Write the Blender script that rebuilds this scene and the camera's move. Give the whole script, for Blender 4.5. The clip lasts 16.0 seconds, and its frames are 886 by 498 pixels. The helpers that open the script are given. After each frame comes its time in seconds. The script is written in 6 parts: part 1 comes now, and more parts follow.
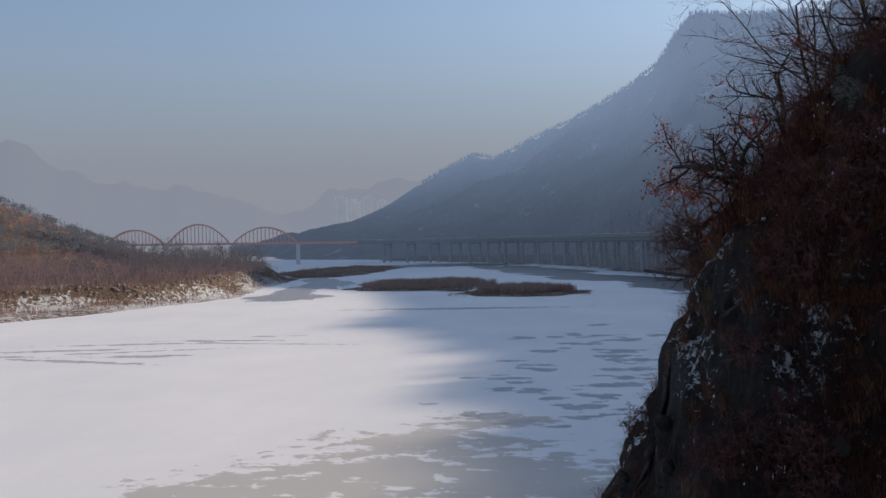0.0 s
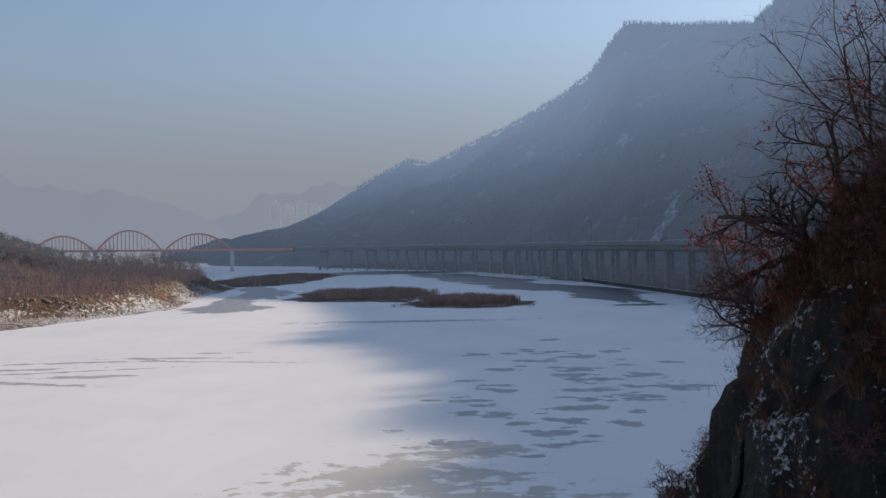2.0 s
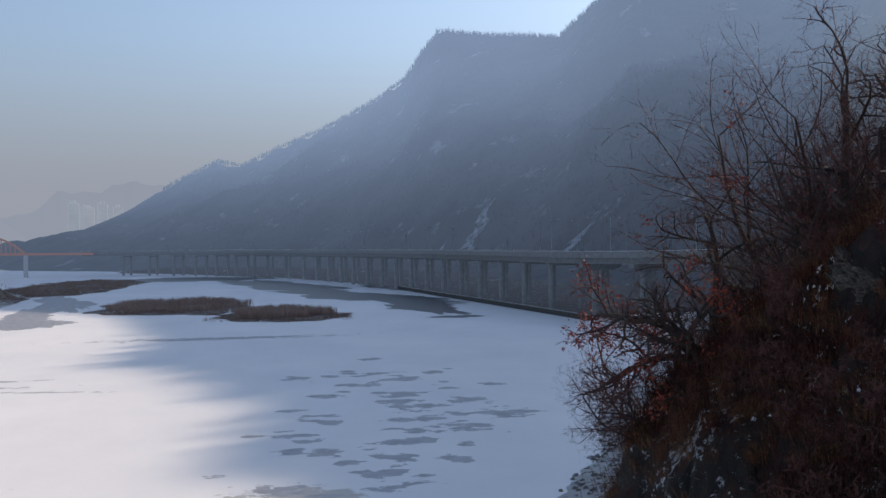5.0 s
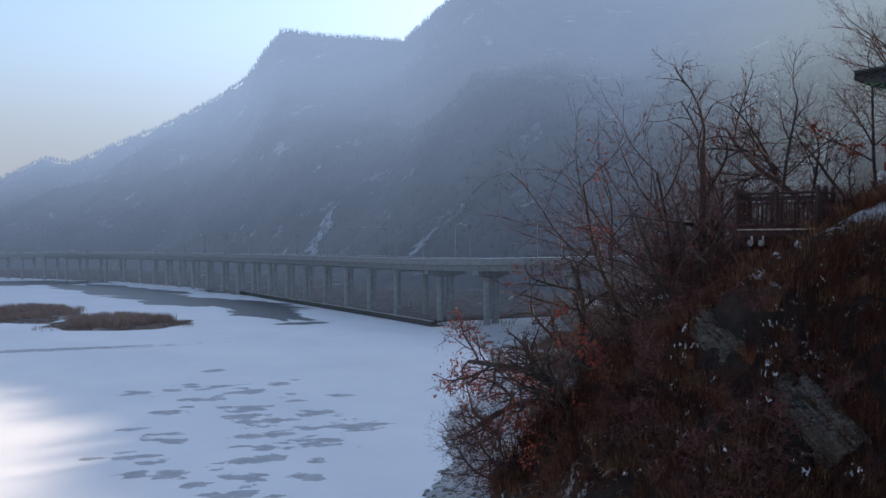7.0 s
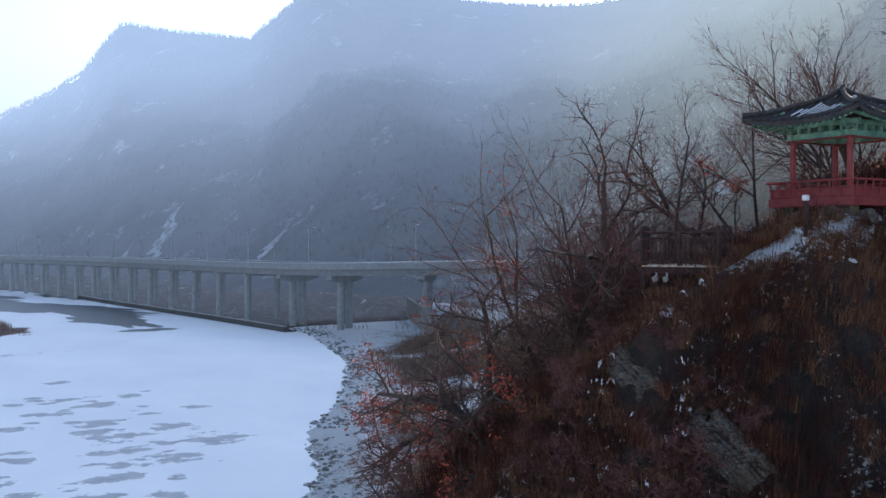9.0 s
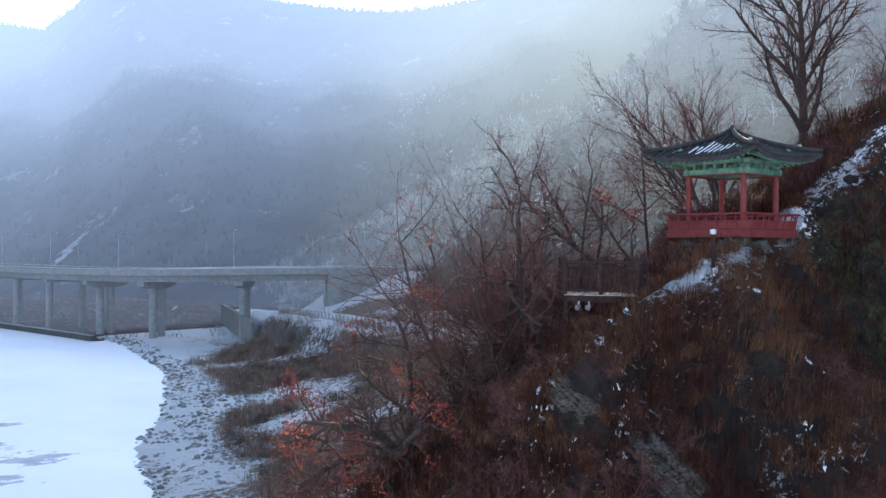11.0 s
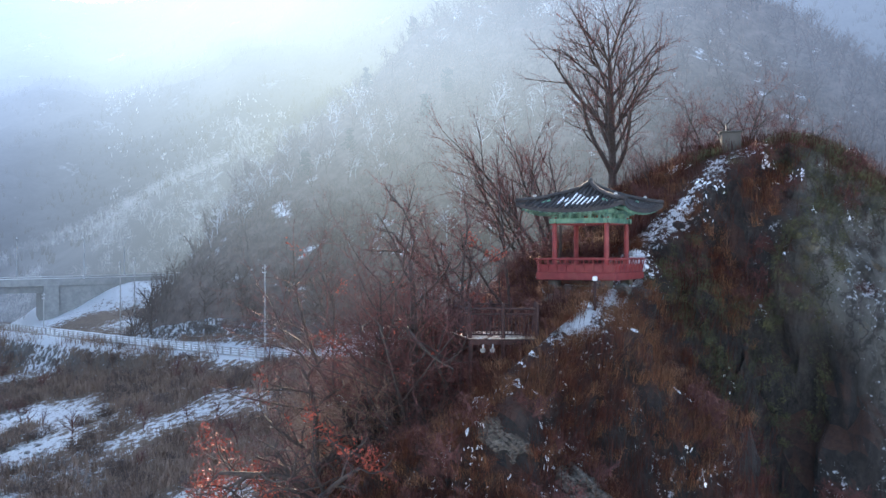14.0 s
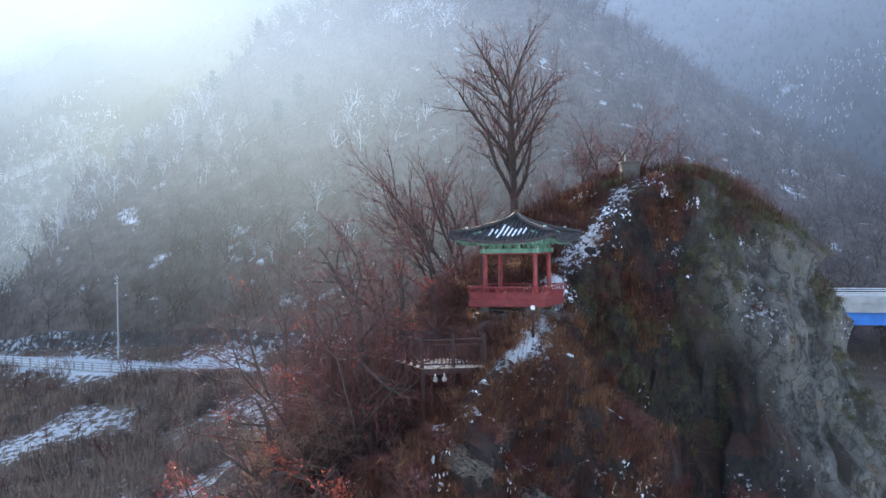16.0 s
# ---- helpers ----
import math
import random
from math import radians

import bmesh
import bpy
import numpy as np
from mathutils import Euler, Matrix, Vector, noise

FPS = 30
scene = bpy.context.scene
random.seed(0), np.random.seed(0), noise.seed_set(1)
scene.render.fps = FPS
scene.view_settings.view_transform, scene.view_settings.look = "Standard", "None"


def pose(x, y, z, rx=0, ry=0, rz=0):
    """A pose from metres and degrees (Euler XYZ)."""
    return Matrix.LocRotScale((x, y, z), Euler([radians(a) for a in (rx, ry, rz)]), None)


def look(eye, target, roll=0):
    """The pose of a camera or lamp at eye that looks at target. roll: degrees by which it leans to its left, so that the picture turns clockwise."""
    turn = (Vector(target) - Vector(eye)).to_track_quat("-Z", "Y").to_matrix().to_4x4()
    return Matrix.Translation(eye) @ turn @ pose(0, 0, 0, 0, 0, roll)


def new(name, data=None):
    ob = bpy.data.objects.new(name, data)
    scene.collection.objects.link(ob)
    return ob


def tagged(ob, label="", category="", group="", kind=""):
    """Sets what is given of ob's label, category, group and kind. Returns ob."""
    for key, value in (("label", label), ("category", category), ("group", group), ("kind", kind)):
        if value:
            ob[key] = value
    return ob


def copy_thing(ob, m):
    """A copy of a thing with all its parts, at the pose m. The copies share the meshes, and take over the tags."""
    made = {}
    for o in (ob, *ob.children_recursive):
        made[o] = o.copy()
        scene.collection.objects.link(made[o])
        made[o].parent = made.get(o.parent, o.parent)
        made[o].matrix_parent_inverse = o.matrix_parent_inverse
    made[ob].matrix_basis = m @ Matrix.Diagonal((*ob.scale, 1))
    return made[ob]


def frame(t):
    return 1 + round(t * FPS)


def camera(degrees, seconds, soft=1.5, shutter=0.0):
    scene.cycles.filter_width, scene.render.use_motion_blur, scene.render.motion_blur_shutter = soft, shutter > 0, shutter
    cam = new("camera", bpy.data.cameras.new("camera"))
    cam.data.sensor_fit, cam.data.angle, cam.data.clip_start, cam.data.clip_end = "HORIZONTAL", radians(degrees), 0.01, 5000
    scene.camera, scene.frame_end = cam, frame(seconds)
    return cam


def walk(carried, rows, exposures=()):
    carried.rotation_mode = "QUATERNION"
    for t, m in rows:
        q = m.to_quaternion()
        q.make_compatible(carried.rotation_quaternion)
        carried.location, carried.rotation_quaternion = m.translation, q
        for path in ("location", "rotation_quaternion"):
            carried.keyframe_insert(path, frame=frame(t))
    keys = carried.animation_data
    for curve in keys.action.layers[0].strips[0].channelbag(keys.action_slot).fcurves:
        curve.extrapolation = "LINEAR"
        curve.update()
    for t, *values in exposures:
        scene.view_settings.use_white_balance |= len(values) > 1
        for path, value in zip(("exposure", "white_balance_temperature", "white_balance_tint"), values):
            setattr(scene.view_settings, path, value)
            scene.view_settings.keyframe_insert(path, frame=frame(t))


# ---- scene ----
cam = camera(48.0, 16.0)
PATH = [
    (0, (1.213, 3.05, 20.163), (1.031, 5.042, 20.143), -1.0),
    (0.5, (0.049, 4.1, 20.534), (-0.113, 6.093, 20.518), -1.0),
    (1, (-1.084, 5.023, 21.058), (-1.212, 7.019, 21.043), -0.9),
    (1.5, (-2.223, 5.56, 21.536), (-2.314, 7.558, 21.523), -0.8),
    (2, (-3.05, 6.244, 22.223), (-3.096, 8.244, 22.211), -0.8),
    (2.5, (-3.563, 7.028, 22.945), (-3.567, 9.028, 22.931), -0.8),
    (3, (-3.888, 7.866, 23.63), (-3.849, 9.866, 23.617), -0.7),
    (3.5, (-4.223, 8.683, 24.284), (-4.126, 10.68, 24.27), -0.7),
    (4, (-4.527, 9.419, 24.92), (-4.354, 11.412, 24.905), -0.6),
    (4.5, (-4.74, 9.98, 25.495), (-4.487, 11.964, 25.481), -0.5),
    (5, (-4.92, 10.28, 26.0), (-4.589, 12.252, 25.986), -0.5),
    (7.5, (-6.48, 10.66, 28.168), (-5.771, 12.529, 28.155), -0.1),
    (8, (-6.999, 10.773, 28.479), (-6.22, 12.616, 28.466), -0.1),
    (8.5, (-7.646, 11.028, 28.804), (-6.798, 12.839, 28.791), -0.1),
    (11, (-12.836, 13.331, 30.114), (-11.587, 14.893, 30.107), 0.2),
    (11.5, (-13.949, 14.124, 30.431), (-12.615, 15.615, 30.426), 0.2),
    (12, (-15.157, 14.828, 30.846), (-13.747, 16.247, 30.839), 0.2),
    (12.5, (-16.391, 15.538, 31.171), (-14.913, 16.886, 31.166), 0.2),
    (13, (-17.585, 16.284, 31.487), (-16.042, 17.557, 31.482), 0.1),
    (13.5, (-18.774, 17.093, 31.736), (-17.175, 18.294, 31.732), 0.1),
    (14, (-20.058, 17.82, 32.038), (-18.409, 18.951, 32.035), -0.1),
    (14.5, (-21.186, 18.604, 32.327), (-19.487, 19.659, 32.325), -0.2),
    (15, (-22.361, 19.436, 32.713), (-20.614, 20.411, 32.709), -0.4),
    (15.5, (-23.449, 20.277, 33.207), (-21.663, 21.177, 33.2), -0.7),
    (16, (-24.507, 21.183, 33.731), (-22.691, 22.02, 33.72), -0.9),
]
EXPOSURES = [(0.0, 0.44), (5.0, 0.7), (8.5, 1.62), (11.0, 2.35), (13.0, 2.84), (16.0, 2.9)]
walk(cam, [(t, look(eye, target, roll)) for t, eye, target, roll in PATH], exposures=EXPOSURES)

# ---- world, sun, light ----
SUN_AZ, SUN_EL = 58.0, 19.5
world = bpy.data.worlds.new("winter_sky")
scene.world = world
world.use_nodes = True
wn = world.node_tree.nodes
sky = wn.new("ShaderNodeTexSky")
sky.sky_type = "NISHITA"
sky.sun_disc = False
sky.sun_elevation = radians(SUN_EL)
sky.sun_rotation = radians(SUN_AZ)
sky.air_density, sky.dust_density, sky.ozone_density = 1.0, 1.6, 5.0
hue = wn.new("ShaderNodeHueSaturation")
hue.inputs["Saturation"].default_value = 0.70
world.node_tree.links.new(sky.outputs[0], hue.inputs["Color"])
tint = wn.new("ShaderNodeMix")
tint.data_type, tint.blend_type = "RGBA", "MULTIPLY"
tint.inputs[0].default_value, tint.inputs[7].default_value = 1.0, (0.95, 1.0, 1.025, 1)
world.node_tree.links.new(hue.outputs[0], tint.inputs[6])
world.node_tree.links.new(tint.outputs[2], wn["Background"].inputs[0])
wn["Background"].inputs[1].default_value = 0.10
sun_data = bpy.data.lights.new("sun", "SUN")
sun_data.energy, sun_data.angle, sun_data.color = 3.7, radians(0.4), (1.0, 0.80, 0.60)
sun = new("sun", sun_data)
sa, se = radians(SUN_AZ), radians(SUN_EL)
SUN_DIR = Vector((math.sin(sa) * math.cos(se), math.cos(sa) * math.cos(se), math.sin(se)))
sun.matrix_basis = look(SUN_DIR * 900, (0, 0, 0))


# ---- noise and mesh helpers ----
def lattice(ix, iy, seed):
    v = np.sin(ix * 127.1 + iy * 311.7 + seed * 74.7) * 43758.5453
    return v - np.floor(v)


def vnoise(x, y, seed=0):
    ix, iy = np.floor(x), np.floor(y)
    fx, fy = x - ix, y - iy
    fx, fy = fx * fx * (3 - 2 * fx), fy * fy * (3 - 2 * fy)
    a, b = lattice(ix, iy, seed), lattice(ix + 1, iy, seed)
    c, d = lattice(ix, iy + 1, seed), lattice(ix + 1, iy + 1, seed)
    return (a + (b - a) * fx) * (1 - fy) + (c + (d - c) * fx) * fy


def fbm(x, y, scale, octaves=4, seed=0):
    """Noise about 0, between -1 and 1."""
    x, y = np.asarray(x, float) / scale, np.asarray(y, float) / scale
    total, amp = 0.0, 1.0
    for k in range(octaves):
        total = total + amp * (vnoise(x, y, seed + k * 7) * 2 - 1)
        x, y, amp = x * 2.03 + 3.1, y * 2.03 + 1.7, amp * 0.5
    return total / 1.9


def ramp(v, a, b):
    u = np.clip((np.asarray(v, float) - a) / (b - a), 0, 1)
    return u * u * (3 - 2 * u)


def along(points, x, y):
    """Nearest place on a polyline: distance, signed side (left is plus), and the values carried by the points."""
    p = np.array(points, float)
    x, y = np.asarray(x, float), np.asarray(y, float)
    best = np.full(x.shape, 1e9)
    side = np.zeros(x.shape)
    val = np.zeros(x.shape)
    for a, b in zip(p[:-1], p[1:]):
        d = b[:2] - a[:2]
        u = np.clip(((x - a[0]) * d[0] + (y - a[1]) * d[1]) / (d @ d), 0, 1)
        qx, qy = a[0] + u * d[0], a[1] + u * d[1]
        dist = np.hypot(x - qx, y - qy)
        near = dist < best
        best = np.where(near, dist, best)
        side = np.where(near, d[0] * (y - a[1]) - d[1] * (x - a[0]), side)
        if p.shape[1] > 2:
            val = np.where(near, a[2] + u * (b[2] - a[2]), val)
    return best, np.sign(side), val


def smooth_line(points, step):
    """A Catmull-Rom line through the points, cut into even steps."""
    p = np.array(points, float)
    p = np.vstack([2 * p[0] - p[1], p, 2 * p[-1] - p[-2]])
    out = []
    for i in range(1, len(p) - 2):
        for u in np.linspace(0, 1, 24, endpoint=False):
            a, b, c, d = p[i - 1], p[i], p[i + 1], p[i + 2]
            out.append(0.5 * (2 * b + (c - a) * u + (2 * a - 5 * b + 4 * c - d) * u * u + (3 * b - a - 3 * c + d) * u ** 3))
    out.append(p[-2])
    out = np.array(out)
    s = np.concatenate([[0], np.cumsum(np.linalg.norm(np.diff(out, axis=0), axis=1))])
    n = max(2, int(s[-1] / step) + 1)
    t = np.linspace(0, s[-1], n)
    return np.stack([np.interp(t, s, out[:, k]) for k in range(out.shape[1])], 1)


def data_mesh(name, verts, faces, material, smooth=False):
    me = bpy.data.meshes.new(name)
    v = np.asarray(verts, float)
    if isinstance(faces, np.ndarray):
        k = faces.shape[1]
        me.vertices.add(len(v))
        me.vertices.foreach_set("co", v.astype(np.float32).ravel())
        me.loops.add(faces.size)
        me.loops.foreach_set("vertex_index", faces.astype(np.int32).ravel())
        me.polygons.add(len(faces))
        me.polygons.foreach_set("loop_start", np.arange(0, faces.size, k, dtype=np.int32))
        me.update(calc_edges=True)
    else:
        me.from_pydata([tuple(q) for q in v], [], faces)
    me.validate()
    me.materials.append(material)
    if smooth:
        me.polygons.foreach_set("use_smooth", np.ones(len(me.polygons), bool))
    return me


def thing(name, label, category, group="", kind="", at=None):
    """An Empty at the base of a thing, which parents its parts."""
    ob = tagged(new(name), label, category, group, kind)
    ob.empty_display_size = 0.2
    if at is not None:
        ob.matrix_basis = at
    return ob


def part(name, bm, material, parent, label=""):
    """Links a bmesh, or a finished mesh, as one mesh object under a thing or a part."""
    if isinstance(bm, bpy.types.Mesh):
        me = bm
    else:
        me = bpy.data.meshes.new(name)
        bm.to_mesh(me)
        bm.free()
        me.materials.append(material)
    ob = new(name, me)
    ob.parent = parent
    if label:
        ob["label"] = label
    return ob


def box(size, at=(0, 0, 0), bevel=0.0, turn=0.0, bm=None):
    bm = bm or bmesh.new()
    m = Matrix.Translation(at) @ Matrix.Rotation(turn, 4, "Z") @ Matrix.Diagonal((*size, 1))
    made = bmesh.ops.create_cube(bm, size=1, matrix=m)
    if bevel:
        edges = {e for v in made["verts"] for e in v.link_edges}
        bmesh.ops.bevel(bm, geom=list(edges), offset=bevel, segments=1, affect="EDGES")
    return bm


def rod(a, b, r0, r1=None, sides=10, bm=None):
    bm = bm or bmesh.new()
    a, b = Vector(a), Vector(b)
    m = Matrix.Translation((a + b) / 2) @ (b - a).to_track_quat("Z", "Y").to_matrix().to_4x4()
    bmesh.ops.create_cone(bm, cap_ends=True, segments=sides, radius1=r0, radius2=r0 if r1 is None else r1, depth=(b - a).length, matrix=m)
    return bm


def sweep(line, profile, closed=True):
    """Verts and faces of a profile (across, up) swept level along a line of x, y, z."""
    line, profile = np.asarray(line, float), np.asarray(profile, float)
    d = np.gradient(line[:, :2], axis=0)
    d /= np.linalg.norm(d, axis=1)[:, None]
    n = np.stack([d[:, 1], -d[:, 0]], 1)
    k = len(profile)
    v = np.zeros((len(line), k, 3))
    v[:, :, :2] = line[:, None, :2] + n[:, None, :] * profile[None, :, 0:1]
    v[:, :, 2] = line[:, None, 2] + profile[None, :, 1]
    faces = []
    for i in range(len(line) - 1):
        for j in range(k if closed else k - 1):
            a, b = i * k + j, i * k + (j + 1) % k
            faces.append((a, b, b + k, a + k))
    if closed:
        faces.append(tuple(range(k)))
        faces.append(tuple(range(len(line) * k - 1, len(line) * k - k - 1, -1)))
    return v.reshape(-1, 3), faces


# ---- materials ----
def material(name):
    mat = bpy.data.materials.new(name)
    mat.use_nodes = True
    return mat, mat.node_tree.nodes, mat.node_tree.links, mat.node_tree.nodes["Principled BSDF"]


def mix_rgb(n, l, fac, a, b):
    m = n.new("ShaderNodeMix")
    m.data_type = "RGBA"
    for sock, value in ((m.inputs[0], fac), (m.inputs[6], a), (m.inputs[7], b)):
        if hasattr(value, "is_linked"):
            l.new(value, sock)
        else:
            sock.default_value = value if not isinstance(value, tuple) else (*value, 1)
    return m.outputs[2]


def grain(n, l, scale, detail=6.0, rough=0.6, stretch=(1, 1, 1), lo=0.35, hi=0.65, own=False):
    """A noise at real-world size, cut to a 0..1 range."""
    tc = n.new("ShaderNodeTexCoord")
    if own:
        src = tc.outputs["Object"]
    else:
        src = n.new("ShaderNodeNewGeometry").outputs["Position"]
    mp = n.new("ShaderNodeMapping")
    mp.inputs["Scale"].default_value = stretch
    l.new(src, mp.inputs[0])
    tx = n.new("ShaderNodeTexNoise")
    tx.inputs["Scale"].default_value, tx.inputs["Detail"].default_value, tx.inputs["Roughness"].default_value = scale, detail, rough
    l.new(mp.outputs[0], tx.inputs["Vector"])
    mr = n.new("ShaderNodeMapRange")
    mr.inputs["From Min"].default_value, mr.inputs["From Max"].default_value = lo, hi
    l.new(tx.outputs["Fac"], mr.inputs["Value"])
    return mr.outputs[0]


def math_node(n, l, op, a, b=0.0):
    m = n.new("ShaderNodeMath")
    m.operation = op
    for sock, value in ((m.inputs[0], a), (m.inputs[1], b)):
        if hasattr(value, "is_linked"):
            l.new(value, sock)
        else:
            sock.default_value = value
    return m.outputs[0]


def bump(n, l, bsdf, height, strength, distance):
    b = n.new("ShaderNodeBump")
    b.inputs["Strength"].default_value, b.inputs["Distance"].default_value = strength, distance
    l.new(height, b.inputs["Height"])
    l.new(b.outputs[0], bsdf.inputs["Normal"])


def plain(name, c1, c2, scale, rough=0.8, metal=0.0, relief=0.0, stretch=(1, 1, 1), own=False, c3=None, scale3=0.3):
    """A surface of two mixed colours, with a second, larger variation and fine relief."""
    mat, n, l, bsdf = material(name)
    g = grain(n, l, scale, stretch=stretch, own=own)
    col = mix_rgb(n, l, g, c1, c2)
    if c3:
        col = mix_rgb(n, l, grain(n, l, scale3, lo=0.5, hi=0.7, own=own), col, c3)
    l.new(col, bsdf.inputs["Base Color"])
    bsdf.inputs["Roughness"].default_value, bsdf.inputs["Metallic"].default_value = rough, metal
    if relief:
        bump(n, l, bsdf, g, 0.6, relief)
    return mat


def attribute(n, name):
    a = n.new("ShaderNodeAttribute")
    a.attribute_name = name
    return a.outputs["Fac"]


def up_slope(n, l, lo, hi):
    g = n.new("ShaderNodeNewGeometry")
    s = n.new("ShaderNodeSeparateXYZ")
    l.new(g.outputs["True Normal"], s.inputs[0])
    mr = n.new("ShaderNodeMapRange")
    mr.inputs["From Min"].default_value, mr.inputs["From Max"].default_value = lo, hi
    l.new(s.outputs[2], mr.inputs["Value"])
    return mr.outputs[0]


def land(name, soil, soil2, rock, rock2, snow_edge=0.5, rock_slope=(0.45, 0.75), size=1.0, pale=None):
    """Soil and dry litter on the gentle parts, bedrock on the steep ones, old snow where the ground carries it."""
    mat, n, l, bsdf = material(name)
    s = mix_rgb(n, l, grain(n, l, 0.9 / size), soil, soil2)
    s = mix_rgb(n, l, grain(n, l, 6.0 / size, lo=0.4, hi=0.7), s, tuple(c * 1.25 for c in soil2))
    r = mix_rgb(n, l, grain(n, l, 0.7 / size, stretch=(1, 1, 0.45), lo=0.3, hi=0.7), rock, rock2)
    cracks = grain(n, l, 2.2 / size, detail=12, rough=0.85, stretch=(1, 1, 0.6), lo=0.42, hi=0.64)
    r = mix_rgb(n, l, cracks, tuple(c * 0.35 for c in rock), r)
    r = mix_rgb(n, l, grain(n, l, 0.25 / size, detail=6, lo=0.56, hi=0.74), r, tuple(c * 0.8 for c in soil2))
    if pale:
        # brighter light on the great face painted as paler weathered rock, with ochre stains
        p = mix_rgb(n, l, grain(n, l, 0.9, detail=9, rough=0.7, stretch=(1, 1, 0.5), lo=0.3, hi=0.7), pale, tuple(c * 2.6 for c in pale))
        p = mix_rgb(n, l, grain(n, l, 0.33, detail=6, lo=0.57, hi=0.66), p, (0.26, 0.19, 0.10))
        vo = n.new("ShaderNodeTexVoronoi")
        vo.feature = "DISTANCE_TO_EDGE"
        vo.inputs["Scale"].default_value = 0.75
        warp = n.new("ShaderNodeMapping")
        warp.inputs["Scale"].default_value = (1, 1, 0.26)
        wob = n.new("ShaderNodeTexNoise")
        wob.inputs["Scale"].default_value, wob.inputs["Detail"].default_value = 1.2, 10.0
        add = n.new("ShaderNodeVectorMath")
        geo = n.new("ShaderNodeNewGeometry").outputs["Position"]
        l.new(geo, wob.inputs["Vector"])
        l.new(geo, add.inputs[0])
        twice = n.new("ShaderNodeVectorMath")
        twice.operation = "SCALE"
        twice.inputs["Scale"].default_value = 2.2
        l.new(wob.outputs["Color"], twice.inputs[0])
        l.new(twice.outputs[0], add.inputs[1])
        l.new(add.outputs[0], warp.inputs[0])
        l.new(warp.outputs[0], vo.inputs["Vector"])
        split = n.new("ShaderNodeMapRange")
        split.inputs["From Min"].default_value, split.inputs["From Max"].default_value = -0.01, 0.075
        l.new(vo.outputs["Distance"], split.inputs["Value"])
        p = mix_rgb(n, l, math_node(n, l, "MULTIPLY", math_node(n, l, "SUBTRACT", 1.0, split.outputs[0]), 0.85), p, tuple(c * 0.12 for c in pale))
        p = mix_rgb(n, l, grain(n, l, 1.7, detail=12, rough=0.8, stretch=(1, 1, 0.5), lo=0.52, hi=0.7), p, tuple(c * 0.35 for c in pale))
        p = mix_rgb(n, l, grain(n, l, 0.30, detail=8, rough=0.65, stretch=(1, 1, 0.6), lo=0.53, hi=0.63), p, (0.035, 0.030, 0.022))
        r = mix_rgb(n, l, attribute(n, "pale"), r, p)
    steep = up_slope(n, l, *rock_slope)
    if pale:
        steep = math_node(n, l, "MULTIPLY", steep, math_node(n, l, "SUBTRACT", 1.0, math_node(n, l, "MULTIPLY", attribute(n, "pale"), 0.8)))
    base = mix_rgb(n, l, steep, r, s)
    fleck = grain(n, l, 3.2 / size, detail=10, rough=0.78, lo=0.3, hi=0.7)
    cover = math_node(n, l, "ADD", attribute(n, "snow"), math_node(n, l, "MULTIPLY", math_node(n, l, "SUBTRACT", fleck, 0.5), 1.05))
    edge = n.new("ShaderNodeMapRange")
    edge.inputs["From Min"].default_value, edge.inputs["From Max"].default_value = snow_edge, snow_edge + 0.07
    l.new(cover, edge.inputs["Value"])
    l.new(mix_rgb(n, l, edge.outputs[0], base, (0.80, 0.82, 0.85)), bsdf.inputs["Base Color"])
    bsdf.inputs["Roughness"].default_value = 0.9
    bump(n, l, bsdf, math_node(n, l, "ADD", cracks, edge.outputs[0]), 0.9, 0.2 * size)
    return mat


def far_surface(name, c1, c2, scale, painted_haze=(0.20, 0.27, 0.40), white=None, drift=(0.24, 0.25, 0.27)):
    """Distance behind the place: its own colours, with haze painted over them as emission."""
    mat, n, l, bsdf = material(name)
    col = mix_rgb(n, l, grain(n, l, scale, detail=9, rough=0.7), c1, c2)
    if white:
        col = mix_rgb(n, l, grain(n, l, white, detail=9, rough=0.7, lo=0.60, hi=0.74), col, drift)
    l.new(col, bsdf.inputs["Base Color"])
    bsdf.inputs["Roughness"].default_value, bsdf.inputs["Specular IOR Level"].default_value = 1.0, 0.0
    # the painted haze turns pale towards the sun
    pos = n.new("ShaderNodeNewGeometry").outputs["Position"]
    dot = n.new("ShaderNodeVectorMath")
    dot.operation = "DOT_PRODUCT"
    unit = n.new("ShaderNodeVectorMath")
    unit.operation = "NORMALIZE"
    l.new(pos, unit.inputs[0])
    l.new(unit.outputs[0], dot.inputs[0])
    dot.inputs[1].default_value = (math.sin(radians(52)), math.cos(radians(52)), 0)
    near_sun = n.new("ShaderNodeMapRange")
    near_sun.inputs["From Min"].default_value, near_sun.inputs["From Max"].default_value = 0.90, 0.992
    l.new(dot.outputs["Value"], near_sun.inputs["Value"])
    l.new(mix_rgb(n, l, near_sun.outputs[0], painted_haze, (0.222, 0.258, 0.246)), bsdf.inputs["Emission Color"])
    l.new(attribute(n, "painted_haze"), bsdf.inputs["Emission Strength"])
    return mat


def hill_haze_glow(x, y, z):
    """Haze painted on the near hill as glow: stronger the higher it rises and the nearer to the sun it is seen."""
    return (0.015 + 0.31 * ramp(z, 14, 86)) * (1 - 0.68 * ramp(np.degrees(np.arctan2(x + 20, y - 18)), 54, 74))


def set_attr(me, name, values):
    a = me.attributes.new(name, "FLOAT", "POINT")
    a.data.foreach_set("value", np.asarray(values, np.float32))


